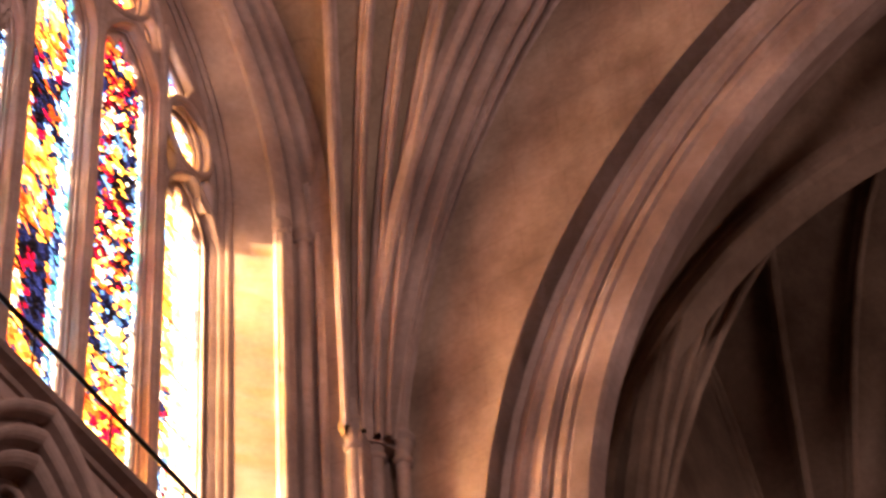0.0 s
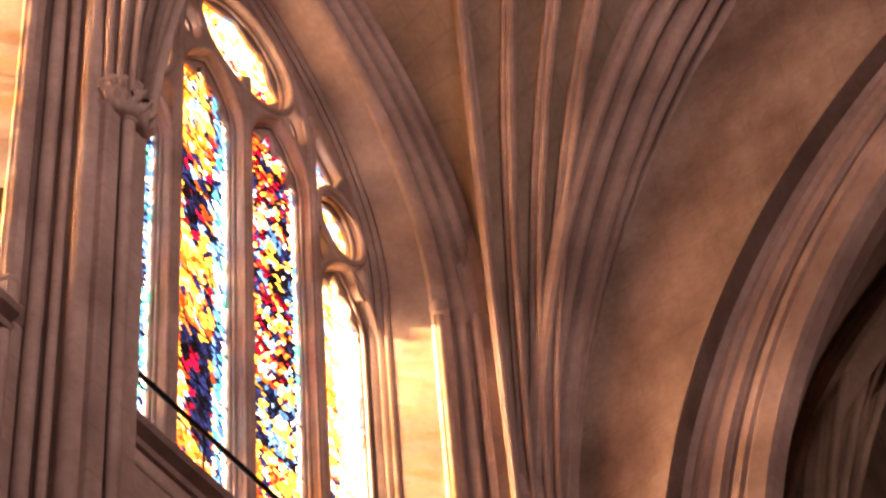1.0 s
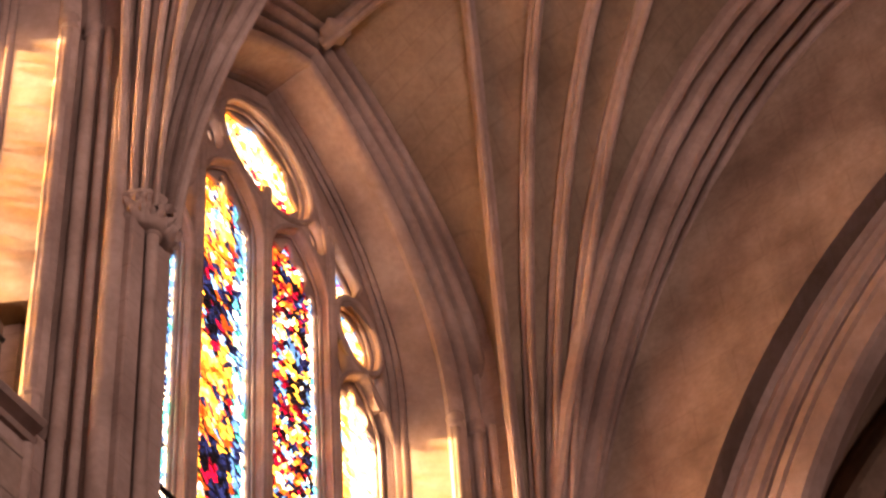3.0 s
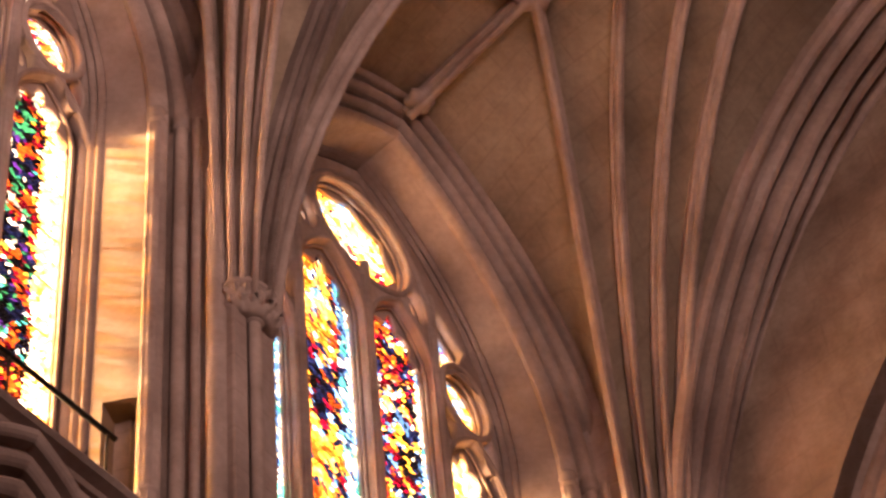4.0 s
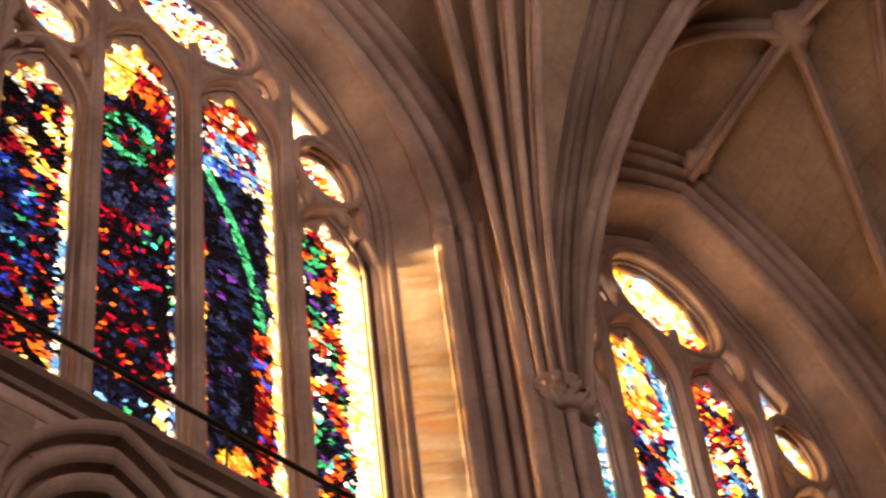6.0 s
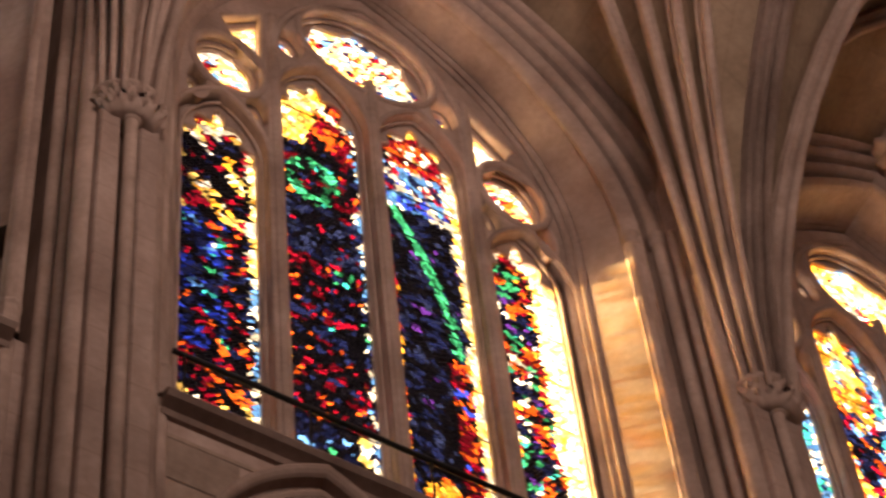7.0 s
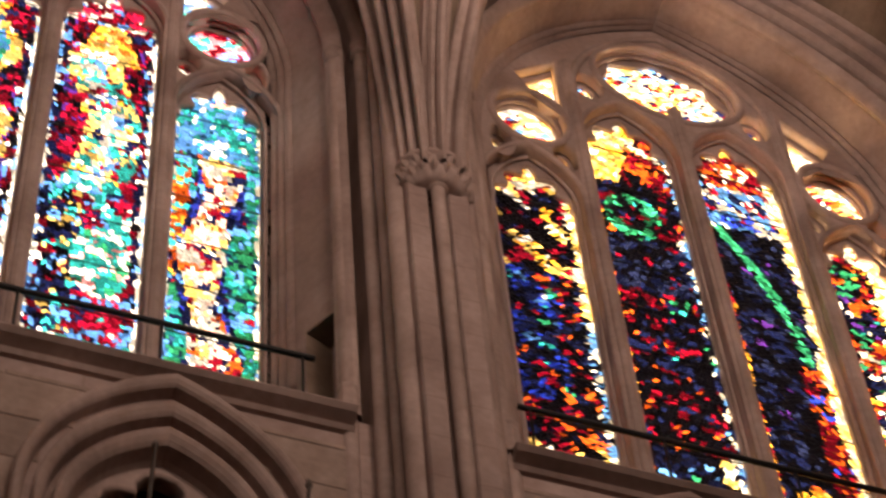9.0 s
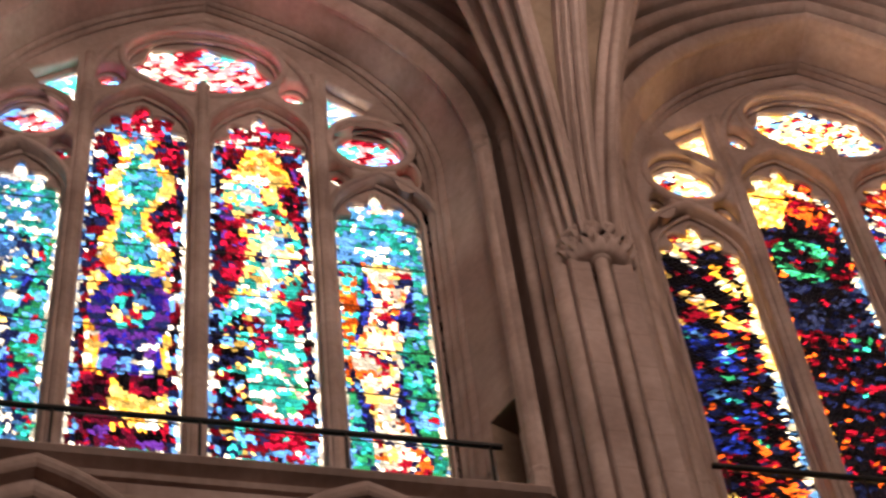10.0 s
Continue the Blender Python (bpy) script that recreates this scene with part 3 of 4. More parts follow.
def window(number, c, paint):
    rng = Glazier(number, PATCH[number], LOOSE[number])
    win = empty("window_%d" % number, WINDOW_LABELS[number], "stained glass window", "clerestory windows", "structure")
    win.location = (c, 0, 0)
    thing("arch_moulding", mesh_of("arch_moulding", *arch_sheet(0, [(A0 + n, y, rel_apex(n)) for n, y in front], SILL, SPRING), LIME), win, "moulded limestone jamb shafts and arch")
    v, f = arch_sheet(0, [(A0 + 1.4, 0.46, rel_apex(1.4)), (A0 + 0.79, 0.42, rel_apex(0.79))], None, SPRING)
    thing("head_wall", mesh_of("head_wall", [Vector((max(-HALF, min(HALF, p.x)), p.y, p.z)) for p in v], f, LIME), win)
    # splayed reveal with the passage mouths low in both jambs
    thing("soffit", mesh_of("soffit", *arch_sheet(0, [(A0, PANEL[0][1], CROWN), (A0 + PANEL[1][0], PANEL[1][1], rel_apex(PANEL[1][0]), INNER_SPRING)], None, SPRING), LIME), win, "plain splayed stone soffit")
    for s in (-1, 1):
        (n0, y0), (n1, y1) = PANEL
        at = lambda u, z: (s * (A0 + n0 + (n1 - n0) * u), y0 + (y1 - y0) * u, z)
        u0, u1, sh, pk = DOOR
        um = u0 + 0.25 * (u1 - u0)
        v = [at(0, SILL), at(u0, SILL), at(u0, sh), at(um, pk), at(u1, sh), at(u1, SILL), at(1, SILL), at(1, pk + 0.2), at(1, INNER_SPRING), at(0, SPRING), at(0, pk + 0.2), at(um, pk + 0.2)]
        f = [(0, 1, 2, 10), (2, 3, 11, 10), (3, 4, 7, 11), (4, 5, 6, 7), (10, 11, 7, 8, 9)]
        thing("reveal", mesh_of("reveal", v, f, LIME), win, "splayed stone reveal with a passage mouth")
        deep = 0.6
        back = [(x + s * deep * 0.83, y + deep * 0.3, z) for x, y, z in (v[1], v[2], v[3], v[4], v[5])]
        vv = [v[1], v[2], v[3], v[4], v[5], *back]
        ff = [(0, 1, 6, 5), (1, 2, 7, 6), (2, 3, 8, 7), (3, 4, 9, 8), (5, 6, 7, 8, 9)]
        # the lining's darkened stone adds to the shade in the mouth
        thing("passage_mouth", mesh_of("passage_mouth", vv, ff, DIM), win, "opening of the wall passage, lined with darkened stone")
    thing("inner_moulding", mesh_of("inner_moulding", *arch_sheet(0, [(A0 + n, y, rel_apex(n)) for n, y in inner], SILL, INNER_SPRING), LIME), win)
    # tracery slab with every light cut through it
    a = A0 - 0.42
    holes = [lancet(x, h, s, t, GLASS_BASE) for x, h, s, t in LIGHTS]
    holes += [oval(x, z, rx, rz, 64, 8, 0.14) if rx > 0.5 else oval(x, z, rx, rz, 20) for x, z, rx, rz in EYES]
    holes += [oval(x, z, rx, rz, 12) for x, z, rx, rz in SMALL] + SPANDRELS
    me = plate("tracery", whole_arch(a, INNER_SPRING, rel_apex(-0.42), SILL), holes, 0.07, 0.016, LIME)
    thing("tracery", me, win, "limestone bar tracery with scalloped foils").location = (0, 1.38, 0)
    # deep outer order of the tracery with plain, wider openings
    outer = lambda x: 0.05 * (x > 1) - 0.05 * (x < -1)
    wide = [[(x + outer(x) + p, z) for p, z in whole_arch(h + 0.035 + abs(outer(x)), s, t + 0.10, GLASS_BASE - 0.2)] for x, h, s, t in LIGHTS]
    wide += [oval(x, z, rx + 0.04, rz + 0.05, 28) for x, z, rx, rz in EYES] + [oval(x, z - 0.10, rx + 0.04, rz + 0.14, 16) for x, z, rx, rz in SMALL]
    wide += [[(x * 1.012, z + (0.05 if z > 28.5 else -0.12)) for x, z in loop] for loop in SPANDRELS]
    me = plate("tracery_order", whole_arch(a + 0.11, INNER_SPRING, rel_apex(-0.42), SILL), wide, 0.15, 0.03, LIME)
    thing("tracery_order", me, win, "deep outer order of the tracery").location = (0, 1.269, 0)
    # mullion rolls and arch rolls that stand in front of it
    for x, top in ((-1.15, 29.1), (0.0, 28.6), (1.15, 29.1)):
        v, f = sweep([(x, 1.19, SILL), (x, 1.19, 24), (x, 1.19, top)], [(-0.075, -0.02), (-0.075, 0.01), (-0.05, 0.015), (-0.035, 0.04), (0.0, 0.055), (0.035, 0.04), (0.05, 0.015), (0.075, 0.01), (0.075, -0.02)], twist=Vector((1, 0, 0)))
        thing("mullion", mesh_of("mullion", v, f, LIME), win, "slender moulded stone mullion")
    rolls = [("central_arch_roll", [(x, 1.19, z) for x, z in whole_arch(1.13, 28.45, 30.28, None, 14)], 0.05)]
    for x, h, s, t in LIGHTS:
        rolls.append(("light_arch_roll", [(x + outer(x) + p, 1.20, z) for p, z in whole_arch(h + 0.065 + abs(outer(x)), s, t + 0.15, SILL, 10)], 0.034))
        rolls.append(("foil_roll", [(x + p, 1.315, z) for p, z in whole_arch(h + 0.03, s, t + 0.09, SILL, 10)], 0.024))
    for x, z, rx, rz in EYES:
        for nm, e, y, r in (("eye_ring", 0.075, 1.20, 0.045), ("inner_ring", 0.025, 1.31, 0.03)):
            rolls.append((nm, [(p, y, q) for p, q in oval(x, z, rx + e, rz + e, 28)] + [(x + rx + e, y, z)], r))
    for nm, pts, r in rolls:
        v, f = sweep(pts, ring(r, 7), up=Vector((0, 1, 0)))
        thing(nm, mesh_of(nm, v, f, LIME, True), win)
    # glass, one leaf a light, and its iron saddle bars
    for k, (x, h, s, t) in enumerate(LIGHTS):
        me = mosaic("glass_leaf", x - h - 0.05, x + h + 0.05, GLASS_BASE - 0.05, t + 0.08, PANE[number], lambda u, v, z: paint(k, u, v, z, rng), rng, LEAN[number][k], STRENGTH[number], 0.54 if k == 3 and number < 3 else 2.0, CLUSTER[number], lambda z: head_width(h + 0.05, s, t + 0.06, z))
        leaf = thing("glass_leaf", me, win, "leaded panes of stained glass")
        leaf.location = (0, 1.40, 0)
        z = GLASS_BASE + 0.7
        while z < t - 0.3:
            v, f = sweep([(x - h, 1.385, z), (x + h, 1.385, z)], ring(0.008, 5))
            thing("saddle_bar", mesh_of("saddle_bar", v, f, IRON), win)
            z += 0.78
    for x, z, rx, rz in EYES + SMALL:
        pal = (lambda u, v, zz: choice(rng, EYE_GLASS[number]))
        thing("glass_leaf", mosaic("glass_leaf", x - rx, x + rx, z - rz, z + rz, 0.06, pal, rng, 35, 0.32), win, "leaded panes of stained glass").location = (0, 1.404 if rx < 0.2 else 1.40, 0)
    for loop in SPANDRELS:
        xs, zs = [p[0] for p in loop], [p[1] for p in loop]
        pal = (lambda u, v, zz: choice(rng, SPANDREL_GLASS[number]))
        thing("glass_leaf", mosaic("glass_leaf", min(xs), max(xs), min(zs) + 0.24, max(zs), 0.07, pal, rng, 30, 0.36), win, "leaded panes of stained glass").location = (0, 1.408, 0)
    # wall that carries the window
    me = plate("window_wall", [(-3.25, 20.21), (3.25, 20.21), (3.25, 34), (-3.25, 34)], [whole_arch(A0 - 0.18, INNER_SPRING, rel_apex(-0.1), SILL - 0.1)], 0.08, 0.0, LIME)
    thing("window_wall", me, win).location = (0, 1.54, 0)
    daylight(c, 1.9, 25.4, (c, -4.0, 25.4), 4.2, 10.2, NORTH_WATTS, (1.0, 0.88, 0.72) if number < 3 else (0.97, 0.95, 1.0))
    return win


STRENGTH = {1: 0.34, 2: 0.20, 3: 0.155}
CLUSTER = {1: 0.15, 2: 0.10, 3: 0.05}
PANE = {1: 0.052, 2: 0.050, 3: 0.046}
PATCH = {1: (0.14, 0.16), 2: (0.10, 0.10), 3: (0.11, 0.12)}
LOOSE = {1: 0.38, 2: 0.35, 3: 0.22}
LEAN = {1: (40, -48, 55, -50), 2: (38, 72, -62, 50), 3: (84, -86, 95, 88)}
WINDOW_LABELS = {1: "tall traceried window with amber and blue stained glass", 2: "tall traceried window with dark navy and ruby stained glass",
                 3: "tall traceried window with teal, ruby and gold stained glass"}
EYE_GLASS = {1: [(WHITE, 5), (GOLD, 4), (AMBER, 3), (RUBY, 1), (AZURE, 1)], 2: [(WHITE, 6), (GOLD, 3), (RUBY, 2), (FLAME, 2), (AZURE, 2), (NAVY, 1)],
             3: [(WHITE, 3), (RUBY, 4), ((0.8, 0.12, 0.14), 4), (AZURE, 2), (TEAL, 1)]}
SPANDREL_GLASS = {1: [(WHITE, 5), (AZURE, 2), (VIOLET, 2), (GOLD, 1)], 2: [(WHITE, 7), (GOLD, 4), (AMBER, 1)], 3: [(WHITE, 5), (AZURE, 3), (TEAL, 3)]}
for i_, (c_, p_) in enumerate(zip(CENTRES, (colour_one, colour_two, colour_three))):
    window(i_ + 1, c_, p_)
west_block = tagged(new("wall_clerestory", box_mesh("wall_clerestory", (-14, 0.6, 20.21), (-3.7, 2.3, 34), LIME)), "plain limestone clerestory wall", "wall", kind="structure")


# ---------------------------------------------------------------- iron railings on the ledge
def railing(c):
    rail = empty("railing", "thin black iron railing on the window ledge", "railing", "ledge railings")
    rail.location = (c, 0.80, SILL)
    v, f = sweep([(-2.4, 0, 1.13), (2.4, 0, 1.13)], ring(0.028, 8))
    thing("top_rail", mesh_of("top_rail", v, f, IRON, True), rail)
    for x in (-2.3, -1.15, 0.0, 1.15, 2.3):
        v, f = lathe(x, 0, [(0, 0.03), (0.02, 0.03), (0.03, 0.014), (1.12, 0.014)], 8)
        thing("post", mesh_of("post", v, f, IRON), rail)


for c in CENTRES:
    railing(c)


# ---------------------------------------------------------------- piers
SHAFTS = [(0.0, -0.055, 0.062), (-0.30, 0.13, 0.10), (0.30, 0.13, 0.10)]


LEAF = mesh_of("leaf", [(0.03, 0, 0.06), (0.0, 0.04, 0.02), (0.0, -0.04, 0.02), (0.045, 0.0, 0.0), (-0.03, 0.0, 0.0), (0.0, 0.028, -0.04), (0.0, -0.028, -0.04), (0.01, 0.0, -0.06)],
               [(0, 1, 3), (0, 3, 2), (0, 4, 1), (0, 2, 4), (3, 1, 5), (3, 6, 2), (3, 5, 7), (3, 7, 6), (4, 5, 1), (4, 2, 6), (4, 7, 5), (4, 6, 7)], LIME)


END_SHAFTS = [(-0.24, 0.065, 0.072), (0.0, -0.045, 0.072), (0.20, -0.235, 0.072)]


def moulded_capitals(ob):
    """Three slender shafts in the corner, each with a moulded capital of its own."""
    way, wide = Vector((0.82, -0.57, 0)), Vector((0.57, 0.82, 0))
    rows = [[Vector((-0.01, -0.05, z)) + way * k * 0.36 * math.cos(t * math.pi / 10) + wide * k * 0.14 * math.sin(t * math.pi / 10) for t in range(20)] for z, k in ((CAP - 0.26, 0.7), (CAP - 0.10, 1.0), (CAP, 1.0), (CAP + 0.5, 0.9))]
    v, f = capped(rows)
    thing("springer", mesh_of("springer", v, f, LIME), ob, "stone block under the ribs")
    for u, y, r in END_SHAFTS:
        v, f = lathe(u, y, [(0, r), (12, r), (CAP - 0.3, r)], 14)
        thing("vault_shaft", mesh_of("vault_shaft", v, f, LIME, True), ob)
        v, f = lathe(u, y, [(CAP - 0.44, r), (CAP - 0.42, r + 0.035), (CAP - 0.38, r + 0.04), (CAP - 0.35, r + 0.01), (CAP - 0.24, r + 0.015), (CAP - 0.16, r + 0.05), (CAP - 0.13, r + 0.03), (CAP - 0.10, r + 0.075), (CAP - 0.05, r + 0.08), (CAP - 0.02, r + 0.05), (CAP + 0.06, r + 0.02), (CAP + 0.3, r)], 16)
        thing("capital", mesh_of("capital", v, f, LIME, True), ob, "small moulded capital")


def pier(x):
    ob = empty("pier", "clustered limestone pier with " + ("three moulded capitals beside the end wall" if x > 16 else "a carved capital"), "pier", "nave piers")
    ob.location = (x, 0, 0)
    plan = [(-0.70, 1.22), (-0.56, 0.92), (-0.365, 0.90), (-0.36, 0.62), (-0.355, 0.44), (-0.335, 0.44), (-0.33, 0.40), (-0.32, 0.30), (-0.285, 0.16), (-0.275, -0.03), (-0.26, -0.05), (-0.10, -0.05), (-0.085, -0.03), (-0.08, 0.12), (0.08, 0.12), (0.085, -0.03), (0.10, -0.05), (0.26, -0.05), (0.275, -0.03), (0.285, 0.16), (0.32, 0.30), (0.33, 0.40), (0.335, 0.44), (0.355, 0.44), (0.36, 0.62), (0.365, 0.90), (0.56, 0.92), (0.70, 1.22), (0.70, 2.3), (-0.70, 2.3)]
    rows = [[Vector((u, y, z)) for u, y in plan] for z in (0, 12, 20, 26, 33)]
    thing("core", mesh_of("core", *strips(rows, True), ASHLAR), ob)
    for s in (-1, 1):
        v, f = lathe(s * 0.365, 0.33, [(0, 0.05), (12, 0.05), (SPRING, 0.05)], 10)
        thing("slender_shaft", mesh_of("slender_shaft", v, f, LIME, True), ob)
        for u, y, r in ((0.42, 0.50, 0.072), (0.645, 0.615, 0.072)):
            v, f = lathe(s * u, y, [(0, r), (SILL + 0.1, r), (SPRING - 0.06, r)], 12)
            thing("jamb_shaft", mesh_of("jamb_shaft", v, f, LIME, True), ob)
            v, f = lathe(s * u, y, [(SPRING - 0.10, r), (SPRING - 0.08, r + 0.03), (SPRING - 0.04, r + 0.03), (SPRING - 0.02, r + 0.01), (SPRING + 0.06, r + 0.035), (SPRING + 0.09, r + 0.04), (SPRING + 0.13, r + 0.035), (SPRING + 0.15, r)], 12)
            thing("shaft_capital", mesh_of("shaft_capital", v, f, LIME, True), ob, "small moulded capital")
        r = 0.065
        v, f = lathe(s * 0.645, 0.60, [(SILL, r + 0.035), (SILL + 0.30, r + 0.03), (SILL + 0.36, r + 0.025), (SILL + 0.40, r + 0.04), (SILL + 0.44, r + 0.03), (SILL + 0.46, r)], 8)
        thing("shaft_base", mesh_of("shaft_base", v, f, LIME), ob, "moulded base of the jamb shaft")
    if x > 16:
        moulded_capitals(ob)
        return ob
    for u, y, r in SHAFTS:
        v, f = lathe(u, y, [(0, r), (12, r), (CAP - 0.3 if u == 0 else CAP + 2.0, r)], 14)
        thing("vault_shaft", mesh_of("vault_shaft", v, f, LIME, True), ob)
    v, f = lathe(0, 0, [(CAP - 0.10, 0.20), (CAP - 0.07, 0.30), (CAP - 0.04, 0.335), (CAP + 0.0, 0.335), (CAP + 0.02, 0.31), (CAP + 0.06, 0.30), (CAP + 0.07, 0.0)], 28)
    thing("abacus", mesh_of("abacus", [Vector((p.x, p.y * 0.84 + 0.03, p.z)) for p in v], f, LIME), ob, "round moulded slab on the capital")
    for u, y, r in SHAFTS[:1]:
        v, f = lathe(u, y, [(CAP - 0.42, r), (CAP - 0.40, r + 0.03), (CAP - 0.37, r + 0.03), (CAP - 0.35, r)], 14)
        thing("necking", mesh_of("necking", v, f, LIME, True), ob)
    # one wreath of curled leaves round all three shafts, undercut between them
    bell = [(0.40, 0.27), (0.37, 0.32), (0.33, 0.36), (0.29, 0.385), (0.255, 0.385), (0.23, 0.372), (0.205, 0.375), (0.18, 0.395), (0.14, 0.40), (0.10, 0.385), (0.07, 0.345), (0.05, 0.29)]
    rows = []
    for h, r in [(0.38, 0.08), *bell]:
        row = []
        for i in range(96):
            t = 2 * math.pi * i / 96
            tier = 0.5 if h < 0.2 else 0.0
            dip = max(0.0, math.cos(13 * (t + tier * math.pi / 6.5))) ** 6
            full = 0.5 + 0.5 * math.cos((h - (0.13 if h < 0.2 else 0.27)) * 26)
            q = 0.80 * r - 0.045 * dip * full + 0.02 * noise.noise((5 * math.cos(t) + x, 5 * math.sin(t), h * 14))
            row.append(Vector((q * math.cos(t), q * 0.86 * math.sin(t) + 0.03, CAP - h)))
        rows.append(row)
    cap = thing("capital", mesh_of("capital", *strips(rows, True), LIME, True), ob, "foliate capital with undercut leaves")
    for h, r, shift in ((0.14, 0.31, 0.0), (0.28, 0.295, 0.5)):
        for k in range(9):
            t = math.pi + (k + shift) * math.pi / 9 + 0.1
            leaf = thing("leaf", LEAF, cap)
            leaf.matrix_local = Matrix.Translation((r * math.cos(t), r * 0.86 * math.sin(t) + 0.03, CAP - h)) @ Matrix.Rotation(t, 4, "Z") @ Matrix.Rotation(0.5, 4, "Y")
    return ob


for x in (-HALF, HALF, HALF + BAY, HALF + 2 * BAY):
    pier(x)

# ---------------------------------------------------------------- flags on poles against the triforium
def cloth(name, colour, other):
    m, n, l, p = material(name)
    co, bands, ramp = n.new("ShaderNodeTexCoord"), n.new("ShaderNodeTexNoise"), n.new("ShaderNodeValToRGB")
    bands.inputs["Scale"].default_value = 2.5
    ramp.color_ramp.elements[0].color, ramp.color_ramp.elements[0].position = (*colour, 1), 0.45
    ramp.color_ramp.elements[1].color, ramp.color_ramp.elements[1].position = (*other, 1), 0.58
    l.new(co.outputs["Object"], bands.inputs["Vector"])
    l.new(bands.outputs["Fac"], ramp.inputs["Fac"])
    l.new(ramp.outputs["Color"], p.inputs["Base Color"])
    p.inputs["Roughness"].default_value = 0.9
    return m


POLE, n_, l_, p_ = material("dark_stained_wood")
p_.inputs["Base Color"].default_value, p_.inputs["Roughness"].default_value = (0.05, 0.03, 0.02, 1), 0.5


def flag(x, top, drape, mat, label):
    """A flag on a pole that leans out from a bracket on the wall, its cloth hanging in folds."""
    ob = empty("flag", label, "flag", "nave flags")
    ob.location = (x, 0.59, 15.9)
    tip = Vector((0.04, -0.39, top - 15.9))
    v, f = sweep([Vector((0, 0, 0)), tip * 0.5, tip], ring(0.016, 8), up=Vector((0, 1, 0)))
    thing("pole", mesh_of("pole", v, f, POLE, True), ob)
    v, f = lathe(tip.x, tip.y, [(tip.z - 0.01, 0.012), (tip.z + 0.02, 0.028), (tip.z + 0.05, 0.022), (tip.z + 0.11, 0.004)], 8)
    thing("finial", mesh_of("finial", v, f, POLE, True), ob)
    v, f = lathe(0, -0.02, [(-0.12, 0.045), (0.0, 0.05), (0.14, 0.03)], 8)
    thing("bracket", mesh_of("bracket", v, f, IRON), ob)
    rows = []
    for i in range(13):
        u = i / 12
        z = (drape - 15.9) * (1 - u) - 0.25 * u
        at = tip * (max(0.0, z) / tip.z)
        wide = 0.03 + 0.20 * min(1.0, u * 2.2)
        rows.append([Vector((at.x - 0.02 + (2 * q / 20 - 1) * wide * 0.8 - 0.08 * u, at.y - 0.03 + 0.05 * math.sin(q * 1.25 + u * 1.5) * min(1.0, 0.3 + u), z - 0.05 * math.sin(q * 0.6))) for q in range(21)])
    thing("cloth", mesh_of("cloth", *strips(rows), mat, True), ob, "folded hanging cloth")


flag(1.0, 18.64, 17.85, cloth("red_cloth", (0.42, 0.05, 0.03), (0.50, 0.28, 0.08)), "red and gold cloth flag on a dark wooden pole")
flag(2.11, 18.58, 18.25, cloth("faded_red_cloth", (0.45, 0.22, 0.18), (0.40, 0.12, 0.08)), "faded red cloth flag on a dark wooden pole")

# ---------------------------------------------------------------- vault
FOOT, TOP, WALL_Y = 23.2, 31.5, 0.06
RIDGE = [0.30, -1.64, -3.1, -4.6, AXIS_Y]


def crown(y):
    return 31.0 + 0.5 * min(1.0, (0.3 - y) / 1.9)


FEET = [(0.17, 0.24), (0.15, 0.17), (0.135, 0.08), (0.105, 0.0), (0.055, -0.08), (0.0, -0.15)]

END_FEET = [(0.24, 0.22), (0.24, 0.09), (0.13, 0.02), (0.02, -0.05), (-0.04, -0.11), (-0.10, -0.17)]


def rib_point(sx, ex, ey, u, power, foot=FOOT, lift=0.0, off=(0.0, 0.0)):
    """A point of a rib from the springing over (sx, WALL_Y) to its crown over (ex, ey)."""
    bend, k, slim = power
    g = u * (1 - slim * math.exp(-u / 0.18))
    z = foot + (crown(ey) - foot) * (1 - (1 - u) ** bend) ** k
    far = Vector((ex - sx, ey - WALL_Y))
    way = Vector(off) * (1 - u) ** 1.4
    return Vector((sx + far.x * g + way.x, WALL_Y + far.y * g + way.y, z + lift))


STEPS = [0.0, 0.003, 0.012, 0.025, 0.045, 0.07, 0.10, 0.14, 0.19, 0.25, 0.32, 0.40, 0.50, 0.60, 0.72, 0.85, 1.0]
ceiling = tagged(new("ceiling"), "stone ribbed vault with carved bosses", "ceiling", kind="structure")


